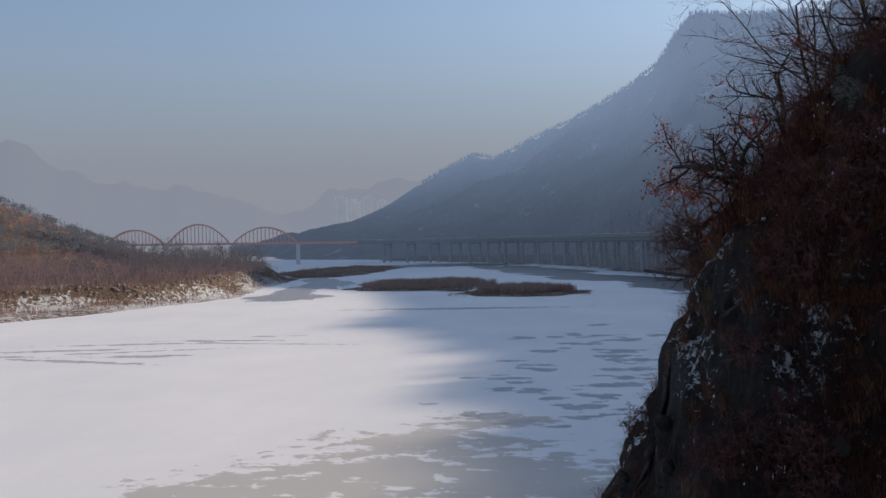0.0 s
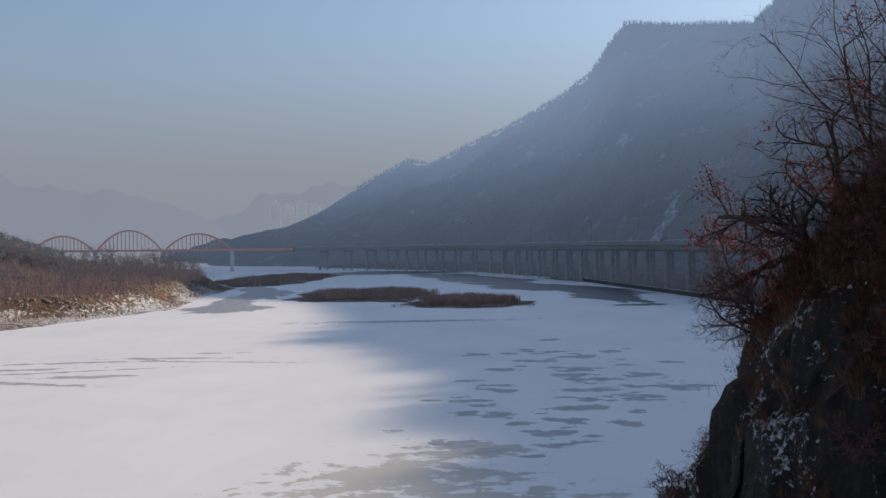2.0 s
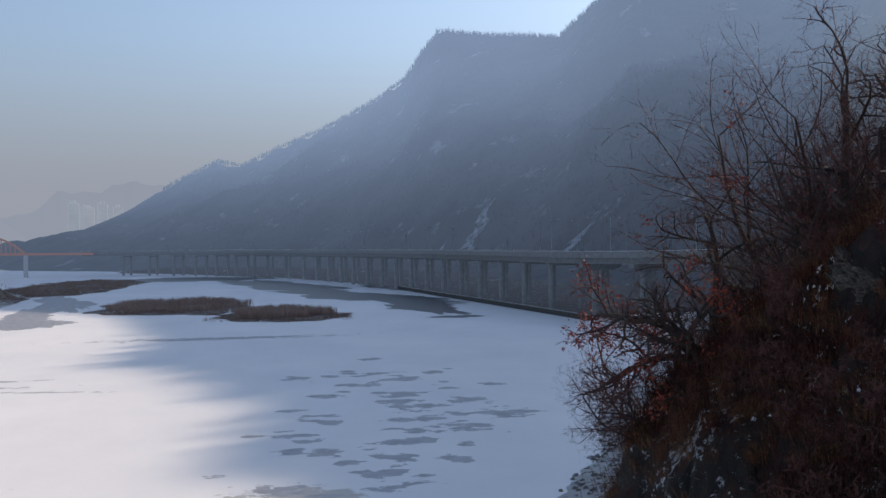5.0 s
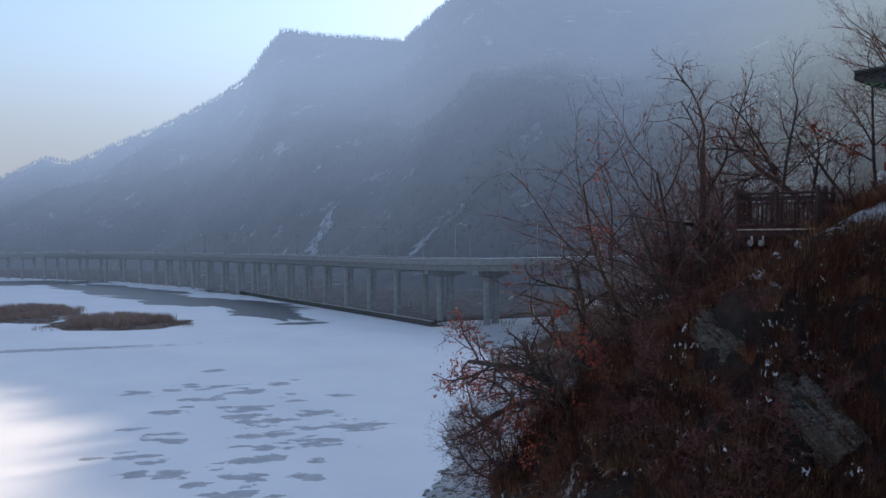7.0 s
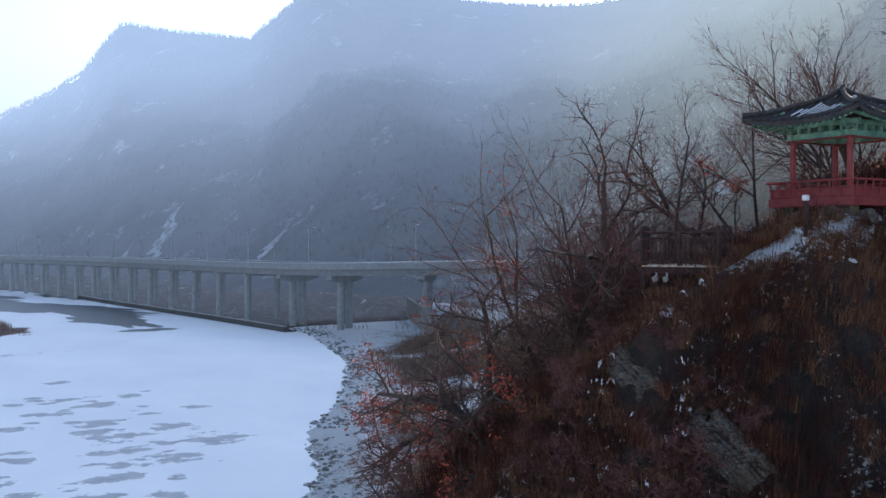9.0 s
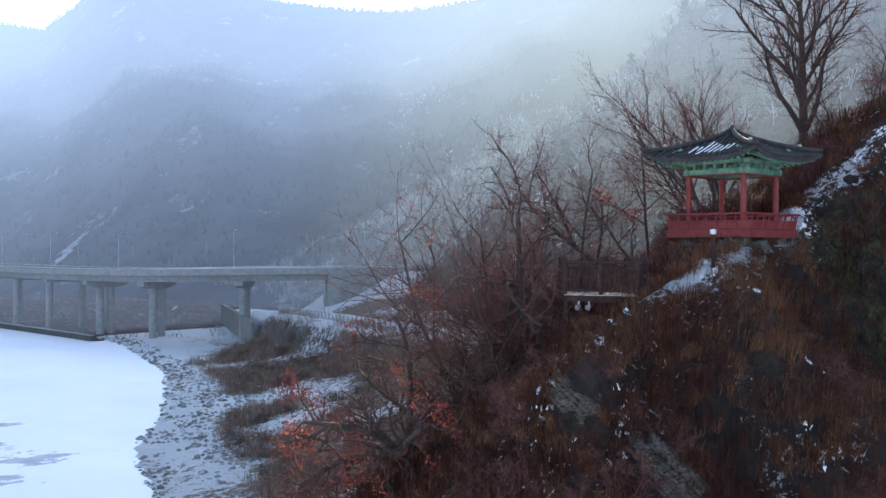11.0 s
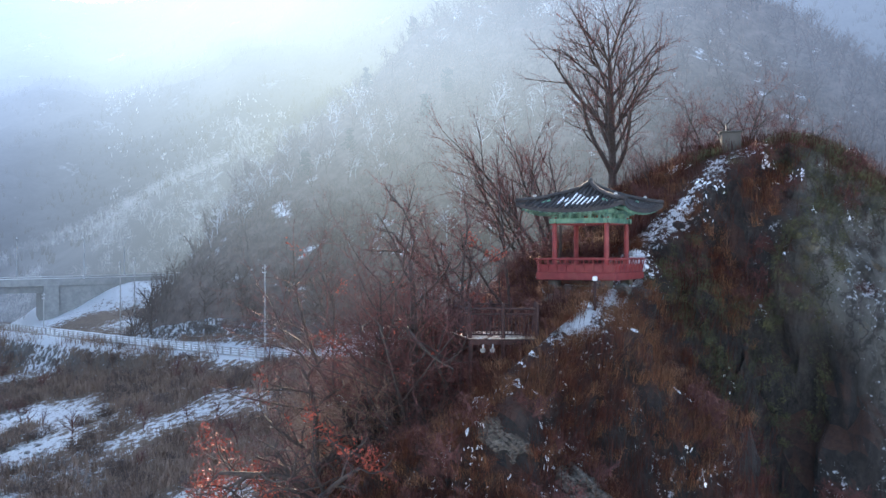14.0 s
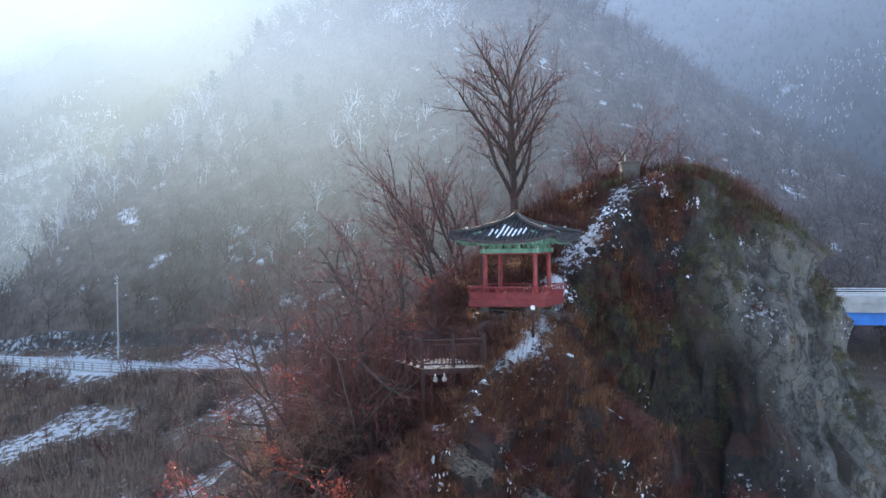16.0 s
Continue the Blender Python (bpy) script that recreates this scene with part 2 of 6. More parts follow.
def paint_haze(ob, much=None):
    """Paints the haze in front of a far stand of plants onto it as glow."""
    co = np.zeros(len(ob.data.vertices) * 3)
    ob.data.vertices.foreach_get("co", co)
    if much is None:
        return set_attr(ob.data, "painted_haze", hill_haze_glow(co[0::3], co[1::3], co[2::3]))
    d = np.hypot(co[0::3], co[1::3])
    set_attr(ob.data, "painted_haze", much * (1 - np.exp(-np.maximum(d - 120, 0) / 320)))


M_BARK = plain("bark", (0.022, 0.016, 0.013), (0.062, 0.045, 0.037), 9.0, 0.95, relief=0.01, own=True)
M_TWIG = plain("twig", (0.055, 0.020, 0.017), (0.125, 0.047, 0.040), 3.0, 0.95)
M_PALE_TWIG = plain("pale_twig", (0.13, 0.085, 0.06), (0.20, 0.13, 0.09), 3.0, 0.95)
M_LEAF = plain("dry_oak_leaf", (0.20, 0.03, 0.018), (0.36, 0.07, 0.033), 5.0, 0.8)
def stalks(name, dark, light, patch):
    """Dry stalks: each one of its own shade, and paler or redder from clump to clump."""
    mat, n, l, bsdf = material(name)
    own = n.new("ShaderNodeNewGeometry").outputs["Random Per Island"]
    col = mix_rgb(n, l, own, dark, light)
    l.new(mix_rgb(n, l, grain(n, l, 0.7, detail=4, lo=0.45, hi=0.65), col, patch), bsdf.inputs["Base Color"])
    bsdf.inputs["Roughness"].default_value = 1.0
    bsdf.inputs["Specular IOR Level"].default_value = 0.1
    return mat


M_GRASS = stalks("dry_grass", (0.045, 0.018, 0.011), (0.37, 0.195, 0.108), (0.12, 0.042, 0.025))
M_DARK_BRUSH = stalks("dark_brush", (0.026, 0.010, 0.008), (0.09, 0.034, 0.024), (0.055, 0.016, 0.012))
M_BRUSH = plain("brown_brush", (0.14, 0.09, 0.065), (0.24, 0.16, 0.115), 0.4, 0.95)
M_BANK_TWIG = plain("dark_bank_twig", (0.05, 0.036, 0.03), (0.12, 0.085, 0.07), 0.3, 0.95)
M_REED = plain("dry_reed", (0.29, 0.19, 0.155), (0.44, 0.315, 0.26), 0.3, 0.95)
M_NEEDLE = plain("evergreen_shrub", (0.038, 0.038, 0.018), (0.085, 0.078, 0.032), 0.8, 0.9)
M_CONCRETE = plain("grey_concrete", (0.26, 0.255, 0.245), (0.36, 0.35, 0.335), 0.6, 0.85, relief=0.02, c3=(0.24, 0.24, 0.23), scale3=0.12)
M_DARK_CONCRETE = plain("weathered_concrete", (0.045, 0.04, 0.034), (0.08, 0.072, 0.062), 0.7, 0.9, relief=0.02, c3=(0.05, 0.05, 0.047), scale3=0.2)
M_FENCE = plain("pale_fence_concrete", (0.20, 0.195, 0.185), (0.33, 0.325, 0.31), 0.8, 0.9, relief=0.02, c3=(0.6, 0.61, 0.63), scale3=0.5)
M_STAINED_WALL = plain("stained_wall_concrete", (0.13, 0.125, 0.112), (0.20, 0.19, 0.17), 0.5, 0.9, relief=0.02, c3=(0.10, 0.095, 0.085), scale3=0.2)
M_ASPHALT = plain("asphalt", (0.05, 0.05, 0.052), (0.09, 0.09, 0.095), 0.8, 0.9)
M_STEEL = plain("galvanised_steel", (0.45, 0.46, 0.47), (0.6, 0.6, 0.61), 2.0, 0.45, 0.6)
M_LAMP = plain("pale_lamp_paint", (0.26, 0.27, 0.28), (0.34, 0.35, 0.36), 2.0, 0.5)
M_BLUE_STEEL = plain("blue_girder_paint", (0.02, 0.13, 0.42), (0.03, 0.18, 0.52), 0.5, 0.5)
M_RED_WOOD = plain("red_painted_timber", (0.13, 0.012, 0.014), (0.20, 0.024, 0.024), 2.5, 0.65, relief=0.004, own=True, c3=(0.17, 0.03, 0.025), scale3=1.2)
M_GREEN_WOOD = plain("green_painted_timber", (0.06, 0.17, 0.11), (0.16, 0.30, 0.22), 3.0, 0.6, own=True, c3=(0.05, 0.14, 0.13), scale3=1.8)
M_DARK_WOOD = plain("dark_stained_timber", (0.020, 0.009, 0.008), (0.04, 0.018, 0.016), 4.0, 0.95, relief=0.004, own=True)
M_PLANK = plain("worn_deck_board", (0.36, 0.28, 0.20), (0.52, 0.43, 0.33), 4.0, 0.8, relief=0.004, c3=(0.80, 0.81, 0.83), scale3=1.1)
M_TILE = plain("dark_clay_tile", (0.018, 0.016, 0.017), (0.042, 0.038, 0.038), 4.0, 0.9, own=True)
M_SNOW = plain("old_snow", (0.78, 0.80, 0.83), (0.86, 0.87, 0.89), 2.0, 0.85, relief=0.02)
M_STONE = plain("grey_boulder", (0.06, 0.055, 0.05), (0.16, 0.15, 0.135), 0.9, 0.9, relief=0.05, c3=(0.22, 0.18, 0.12), scale3=0.35)
M_SLATE = plain("weathered_slate", (0.013, 0.011, 0.010), (0.15, 0.13, 0.108), 2.4, 0.9, relief=0.10, stretch=(0.5, 4, 6), own=True, c3=(0.055, 0.032, 0.022), scale3=0.7)
M_SNOW_STONE = plain("snow_dusted_boulder", (0.10, 0.095, 0.09), (0.24, 0.23, 0.22), 0.8, 0.9, relief=0.05, c3=(0.78, 0.8, 0.83), scale3=0.45)
M_TAN_STONE = plain("tan_riprap_stone", (0.17, 0.14, 0.105), (0.36, 0.30, 0.24), 0.5, 0.9, relief=0.05, c3=(0.45, 0.42, 0.38), scale3=0.25)
M_WHITE = plain("white_plastic", (0.5, 0.51, 0.52), (0.6, 0.6, 0.6), 5.0, 0.5)
M_GLASS = plain("dark_glass", (0.02, 0.022, 0.025), (0.03, 0.03, 0.035), 2.0, 0.1)
M_RUBBER = plain("black_rubber", (0.015, 0.015, 0.015), (0.03, 0.03, 0.03), 3.0, 0.8)
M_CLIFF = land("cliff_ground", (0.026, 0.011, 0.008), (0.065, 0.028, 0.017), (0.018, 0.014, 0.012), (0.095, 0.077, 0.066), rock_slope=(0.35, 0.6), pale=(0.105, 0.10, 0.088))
M_BANK = land("bank_ground", (0.11, 0.07, 0.05), (0.20, 0.14, 0.10), (0.16, 0.15, 0.14), (0.32, 0.30, 0.28), size=4.0)
M_LEFT_BANK = land("left_bank_ground", (0.13, 0.075, 0.055), (0.20, 0.125, 0.09), (0.13, 0.10, 0.08), (0.24, 0.20, 0.16), size=5.0)
# far slopes, woods and hills: haze painted on as emission
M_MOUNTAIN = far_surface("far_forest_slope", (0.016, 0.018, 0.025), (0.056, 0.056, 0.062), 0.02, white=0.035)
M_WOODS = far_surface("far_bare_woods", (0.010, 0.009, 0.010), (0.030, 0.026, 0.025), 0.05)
M_HILL = far_surface("hazy_hill", (0.004, 0.004, 0.005), (0.009, 0.009, 0.010), 0.01, painted_haze=(0.255, 0.28, 0.34))
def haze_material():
    """Lit haze as a glowing sheet: seen through the more, the higher it reaches."""
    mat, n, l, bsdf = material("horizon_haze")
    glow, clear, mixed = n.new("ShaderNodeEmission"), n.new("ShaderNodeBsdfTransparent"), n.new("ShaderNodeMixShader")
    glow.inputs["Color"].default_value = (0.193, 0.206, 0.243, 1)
    l.new(attribute(n, "painted_haze"), mixed.inputs[0])
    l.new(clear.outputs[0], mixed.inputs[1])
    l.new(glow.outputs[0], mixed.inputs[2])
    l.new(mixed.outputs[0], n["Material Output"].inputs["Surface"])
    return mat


M_HAZE = haze_material()
# bridges, hill and far-bank plants, towers: haze painted on as emission
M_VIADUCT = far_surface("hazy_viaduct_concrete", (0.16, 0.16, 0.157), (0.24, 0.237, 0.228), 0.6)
M_RED_STEEL = far_surface("red_bridge_paint", (0.17, 0.055, 0.05), (0.22, 0.075, 0.065), 0.3, painted_haze=(0.30, 0.24, 0.28))
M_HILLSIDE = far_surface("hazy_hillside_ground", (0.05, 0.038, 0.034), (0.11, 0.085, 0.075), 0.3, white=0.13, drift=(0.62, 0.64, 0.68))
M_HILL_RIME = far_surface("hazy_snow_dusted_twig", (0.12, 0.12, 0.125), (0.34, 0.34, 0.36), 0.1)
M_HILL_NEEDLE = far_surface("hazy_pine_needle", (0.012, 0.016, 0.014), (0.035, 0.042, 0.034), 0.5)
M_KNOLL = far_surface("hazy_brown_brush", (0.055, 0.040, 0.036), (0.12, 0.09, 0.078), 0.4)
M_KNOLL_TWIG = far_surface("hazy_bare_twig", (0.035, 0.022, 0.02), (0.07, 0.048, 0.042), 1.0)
M_RUST_BRUSH = far_surface("rusty_brush", (0.085, 0.042, 0.036), (0.20, 0.105, 0.088), 0.10, painted_haze=(0.27, 0.25, 0.29))
M_FAR_TWIG = far_surface("hazy_bank_twig", (0.04, 0.025, 0.023), (0.075, 0.05, 0.045), 1.0, painted_haze=(0.27, 0.26, 0.30))
M_FAR_NEEDLE = far_surface("hazy_evergreen", (0.014, 0.018, 0.014), (0.035, 0.04, 0.028), 0.3, painted_haze=(0.26, 0.27, 0.31))
M_FLAT = far_surface("far_apartment_wall", (0.2, 0.19, 0.18), (0.28, 0.27, 0.25), 0.05, painted_haze=(0.30, 0.33, 0.39))
M_FLAT_DARK = far_surface("far_apartment_window", (0.2, 0.2, 0.21), (0.26, 0.26, 0.27), 0.05, painted_haze=(0.30, 0.33, 0.39))


def ice_material():
    """Snow-covered river ice with wind-swept grey patches and thin drifts."""
    mat, n, l, bsdf = material("snowy_river_ice")
    drift = grain(n, l, 0.035, detail=8, rough=0.6, stretch=(1, 0.6, 1), lo=0.35, hi=0.7)
    snow = mix_rgb(n, l, drift, (0.76, 0.77, 0.80), (0.86, 0.86, 0.87))
    bare = mix_rgb(n, l, grain(n, l, 0.4), (0.34, 0.35, 0.38), (0.48, 0.49, 0.52))
    ragged = grain(n, l, 0.34, detail=10, rough=0.66, stretch=(0.75, 1.0, 1), lo=0.25, hi=0.75)
    ragged = math_node(n, l, "MULTIPLY", math_node(n, l, "SUBTRACT", ragged, 0.5), 1.5)

    def swept(name, at, soft):
        edge = n.new("ShaderNodeMapRange")
        edge.inputs["From Min"].default_value, edge.inputs["From Max"].default_value = at, at + soft
        l.new(math_node(n, l, "ADD", attribute(n, name), ragged), edge.inputs["Value"])
        return edge.outputs[0]

    col = mix_rgb(n, l, swept("slush", 0.55, 0.12), snow, (0.52, 0.51, 0.49))
    col = mix_rgb(n, l, swept("bare", 0.62, 0.06), col, bare)
    l.new(col, bsdf.inputs["Base Color"])
    bsdf.inputs["Roughness"].default_value = 0.7
    bump(n, l, bsdf, grain(n, l, 0.3, detail=8), 0.25, 0.08)
    return mat


def wet_ice_material():
    mat, n, l, bsdf = material("bare_grey_ice")
    l.new(mix_rgb(n, l, grain(n, l, 0.5, detail=8), (0.20, 0.21, 0.23), (0.42, 0.43, 0.46)), bsdf.inputs["Base Color"])
    bsdf.inputs["Roughness"].default_value = 0.45
    return mat


def water_material():
    mat, n, l, bsdf = material("open_river_water")
    bsdf.inputs["Base Color"].default_value = (0.02, 0.028, 0.04, 1)
    bsdf.inputs["Roughness"].default_value = 0.28
    bump(n, l, bsdf, grain(n, l, 1.2, detail=3), 0.15, 0.05)
    return mat


M_ICE, M_WET, M_WATER = ice_material(), wet_ice_material(), water_material()

# ---- the ground: river ice to the horizon ----
# bare ice swept free of snow: x, y, radius; the streaks also their width and turn
PATCHES = [(15, 232, 3.0), (18, 209, 2.1), (19, 198, 3.4), (10, 192, 3.9), (26, 207, 3.0), (34, 188, 2.5), (-1, 203, 3.8), (3, 180, 3.1), (12, 182, 2.0), (16, 179, 4.1), (14, 172, 4.2), (18, 167, 2.9), (26, 171, 4.0), (29, 158, 5.1), (22, 159, 2.7), (17, 155, 2.9), (13, 155, 2.7), (21, 148, 4.3), (14, 146, 2.3), (3, 155, 2.6), (-1, 142, 2.2), (-3, 135, 2.5), (0, 134, 2.6), (6, 136, 1.6), (9, 130, 3.3), (13, 139, 3.3), (19, 136, 1.9), (16, 128, 2.7), (7, 122, 3.2), (11, 120, 1.3), (-5, 116, 3.2), (-1, 112, 2.5)]
STREAKS = [(-79, 169, 20, 2.0, -0.3), (-78, 197, 22, 1.8, 0.15), (-62, 203, 18, 1.8, 0.0), (-88, 186, 16, 2.2, 0.2), (-70, 176, 12, 2.4, 0.1), (-50, 196, 22, 1.2, -0.15), (-54, 212, 10, 1.2, 0.1), (-95, 176, 14, 1.5, -0.1), (-72, 184, 18, 1.2, 0.3), (-20, 290, 40, 5, 0.05)]

# wet grey slush below the cliff
SLUSH = [(1, 84, 9), (-9, 101, 9), (-3, 113, 6), (-17, 84, 9), (-25, 81, 7), (-11, 88, 12), (0, 90, 8)]


def bare_ice(x, y):
    total = np.zeros_like(x)
    for px, py, r in PATCHES:
        total = np.maximum(total, np.exp(-(((x - px) / (r * 1.15)) ** 2 + ((y - py) / (r * 1.1)) ** 2)))
    rnd = random.Random(17)
    for _ in range(34):
        v = rnd.random()
        px, py, r = -12 + 22 * v + rnd.uniform(-6, 22), 108 + 105 * v, rnd.uniform(0.9, 2.4)
        total = np.maximum(total, 0.95 * np.exp(-(((x - px) / (r * 1.7)) ** 2 + ((y - py) / r) ** 2)))
    for px, py, rx, ry, turn in STREAKS:
        c, s = math.cos(turn), math.sin(turn)
        u, w = (x - px) * c + (y - py) * s, (y - py) * c - (x - px) * s
        total = np.maximum(total, 1.05 * np.exp(-((u / rx) ** 2 + (w / ry) ** 2)))
    return total


def ground_sheet():
    xs = np.concatenate([np.linspace(-4500, -420, 12), np.linspace(-380, -130, 20), np.arange(-124, 70, 1.0), np.linspace(80, 420, 30), np.linspace(460, 4500, 12)])
    ys = np.concatenate([np.linspace(-2500, -60, 8), np.linspace(-40, 60, 12), np.arange(66, 320, 1.1), np.linspace(330, 960, 60), np.linspace(1000, 4800, 12)])
    gx, gy = np.meshgrid(xs, ys)
    v = np.stack([gx, gy, np.zeros_like(gx)], -1).reshape(-1, 3)
    slush = np.zeros_like(gx)
    for px, py, r in SLUSH:
        slush = np.maximum(slush, np.exp(-(((gx - px) / (1.5 * r)) ** 2 + ((gy - py) / r) ** 2)))
    return v, grid_faces(len(ys), len(xs)), bare_ice(gx, gy).ravel(), slush.ravel()


def grid_faces(rows, cols):
    i = np.arange((rows - 1) * cols).reshape(rows - 1, cols)[:, :-1].ravel()
    return np.stack([i, i + 1, i + cols + 1, i + cols], 1)


v, f, bare, slush = ground_sheet()
me = data_mesh("ground", v, f, M_ICE, True)
set_attr(me, "bare", bare)
set_attr(me, "slush", slush)
tagged(new("ground", me), "frozen river covered with wind-swept snow and grey ice", "frozen river", kind="structure")


# ---- the rocky headland ----
RIDGE = [(40, 8, -8), (38, 19, 2), (37.5, 21, 10), (37, 23, 21), (36.9, 25, 29.8), (36.8, 28, 34.8), (36.8, 31, 37.4), (36.6, 34, 38.2), (33.5, 37, 36.9), (29, 39, 32.4), (24, 39.2, 30.4),
         (20.5, 37.8, 29.9), (18.8, 37.2, 29.4), (16.3, 37.5, 28.3), (13.9, 37.9, 27.1), (12.6, 40, 25.2), (11.9, 44.5, 22.6), (9.5, 46.5, 20.0), (7.3, 47, 14.5), (4.0, 47.5, 8.5), (-3, 48, -3)]


def headland(x, y):
    d, side, z = along(RIDGE, x, y)
    n1, n2 = fbm(x, y, 9, 4, 3), fbm(x, y, 3.1, 4, 11)
    sheer = 1 + 0.7 * (1 - ramp(x, 15, 20)) * ramp(-y, -40.5, -39)
    front = sheer * (0.35 * np.minimum(d, 1.5) + 1.25 * np.clip(d - 1.5 - 0.8 * n1, 0, 4)) + 2.3 * np.clip(d - 6.0 - 1.4 * n1, 0, 40)
    back = (0.20 + 0.42 * (1 - ramp(x, 24, 31))) * np.minimum(d, 5) + 0.12 * np.clip(d - 5, 0, 2) + 0.75 * np.clip(d - 7, 0, 60)
    n3 = fbm(x, y, 1.3, 3, 17)
    h = z - np.where(side > 0, front, back) + 1.1 * n1 * ramp(d, 0.5, 5) + 0.75 * n2 * ramp(d, 0.5, 3) + 0.28 * n3 * ramp(d, 0.3, 1.5)
    # the river face is cut back along one slanting plane
    face = 8.2 + 1.5 * (x - 2.2) + 0.37 * (46.5 - y) + 0.5 * n2
    h = np.where((x < 12) & (y > 24), np.minimum(h, face), h)
    shelf = 1 - ramp(np.hypot((x - 24.1) / 1.0, (y - 39.4) / 1.0), 2.3, 3.5)
    return h * (1 - shelf) + 30.1 * shelf


# ---- the right bank: shore, lower road, brush, knoll, embankment ----
SHORE = [(150, -200), (80, -60), (46, -2), (24, 20), (8, 34), (-3, 50), (2, 66), (12, 90), (34, 128), (42, 155), (59, 184), (82, 237), (99, 312), (96, 340), (90, 385), (84, 426), (75, 486), (65, 560), (48, 640), (0, 770), (-90, 900), (-150, 960), (-150, 1400)]
LOWER_ROAD = smooth_line([(104, 60, 13.2), (105, 100, 13.2), (107, 139, 13.2), (110, 177, 13.2), (114, 205, 13.1), (121, 236, 12.6), (138, 280, 9.5), (150, 330, 7.5), (152, 420, 7.0)], 3.0)
HIGHWAY = smooth_line([(-165, 905, 19.5), (-70, 855, 19.8), (10, 752, 20.2), (52, 620, 20.5), (75, 520, 20.8), (92, 420, 21.0), (101, 360, 21.0), (112, 318, 21.3), (134, 290, 22.0), (166, 271, 22.4), (200, 266, 22.7), (240, 262, 23.0), (300, 240, 23.2)], 4.0)


WALL_X, WALL_LEAN = 119.0, 0.38


def hillside(x, y):
    """The steep wooded hill that rises straight from the lower road."""
    a, b = 1.05 * (x - 119), 1.2 * (212 + 0.55 * (x - 135) - y)
    m = np.maximum(-6 * np.logaddexp(-a / 6, -b / 6), 0)
    m = m / (1 + (m / 105) ** 3) ** (1 / 3)
    return m * ramp(y, -40, 140) * (1 - 0.6 * ramp(x, 262, 312)) * ramp(x, 119, 123)


def bank(x, y):
    d, side, _ = along(SHORE, x, y)
    inland = np.where(side < 0, d, -d)
    n1, n2 = fbm(x, y, 22, 4, 21), fbm(x, y, 5, 4, 29)
    h = 0.10 * np.clip(inland, -30, 18) + 0.22 * np.clip(inland - 18, 0, 44) * ramp(y, 330, 250) + 0.06 * np.clip(inland - 18, 0, 60) + n1 * 1.1 * ramp(inland, 2, 20) + n2 * 0.45 * ramp(inland, 0, 8)
    dr, _, zr = along(LOWER_ROAD[::4], x, y)
    k = 1 - ramp(dr, 5.5, 11)
    h = h * (1 - k) + (zr - 0.05) * k
    hill = hillside(x, y)
    h = h + hill * (1 + 0.10 * n1) + 1.6 * n1 * ramp(hill, 2, 12)
    # the low snowy flat in front of the retaining wall
    front = ramp(y, 251, 261) * (1 - ramp(y, 345, 380)) * (1 - ramp(x - WALL_X - WALL_LEAN * (y - 263), 0.2, 2.2))
    h = h * (1 - front) + np.minimum(h, 0.5 + 0.02 * inland + 0.3 * n2) * front
    dh, sh, zh = along(HIGHWAY[::4], x, y)
    e = (1 - ramp(dh, 13, 32)) * ramp(x, 150, 172)
    h = np.maximum(h, h * (1 - e) + (zh - 0.25) * e)
    return np.where(inland < 0, -0.4 + 0.08 * inland, h)


def snow_bank(x, y, h):
    d, side, _ = along(SHORE, x, y)
    inland = np.where(side < 0, d, -d)
    s = 0.54 + 0.6 * fbm(x, y, 16, 4, 51) - 0.15 * ramp(inland, 14, 34) + 0.26 * (1 - ramp(inland, 6, 20))
    s = s + 0.3 * ramp(y, 265, 290) * (1 - ramp(inland, 20, 45))
    s = s - 0.42 * ramp(y, 318, 350)
    dh, _, _ = along(HIGHWAY[::4], x, y)
    s = s + 0.6 * (1 - ramp(dh, 22, 36)) * ramp(x, 116, 134) * ramp(y, 195, 225)
    s = s - 0.22 * ramp(h, 16, 23) * (1 - ramp(y, 200, 225))
    dr, _, _ = along(LOWER_ROAD[::4], x, y)
    return np.maximum(s, 1.2 * (1 - ramp(dr, 5, 9)))


gx, gy = np.meshgrid(np.arange(-180, 312, 1.8), np.concatenate([np.arange(-90, 470, 1.8), np.arange(470, 990, 6.0)]))
hz = bank(gx, gy)
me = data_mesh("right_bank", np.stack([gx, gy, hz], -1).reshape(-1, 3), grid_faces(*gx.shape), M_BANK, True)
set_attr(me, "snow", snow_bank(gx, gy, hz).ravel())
# haze painted as glow on the hill and the bank far along the viaduct
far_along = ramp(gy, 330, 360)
set_attr(me, "painted_haze", np.where(far_along > 0, 0.10 * far_along * (1 - np.exp(-np.maximum(np.hypot(gx, gy) - 170, 0) / 500)) / 0.6, hill_haze_glow(gx, gy, hz)).ravel())
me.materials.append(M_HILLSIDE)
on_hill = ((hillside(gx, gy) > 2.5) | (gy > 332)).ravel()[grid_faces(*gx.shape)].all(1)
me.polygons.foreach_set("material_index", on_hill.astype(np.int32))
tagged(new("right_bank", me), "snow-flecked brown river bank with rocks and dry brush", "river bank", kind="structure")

def crag(x, y, z):
    """How far broken rock stands out of the slope: angular blocks, ledges along the tilted beds, cracks."""
    out = np.zeros(len(x))
    for k in range(len(x)):
        p = Vector((x[k], y[k], z[k] * 0.6))
        d = noise.voronoi(p * 0.42)[0]
        fine = noise.voronoi(p * 1.1 + Vector((7, 3, 1)))[0]
        bed = (p.x * 0.5 - p.y * 0.3 + p.z * 0.8) / 0.75 + 0.8 * noise.noise(p * 0.35)
        out[k] = 0.75 * min(d[1] - d[0], 0.5) + 0.4 * min(fine[1] - fine[0], 0.4) + 0.10 * (bed - math.floor(bed)) + 0.9 * noise.noise(p * 0.3) + 0.35 * noise.noise(p * 0.9) - 0.3
    return out


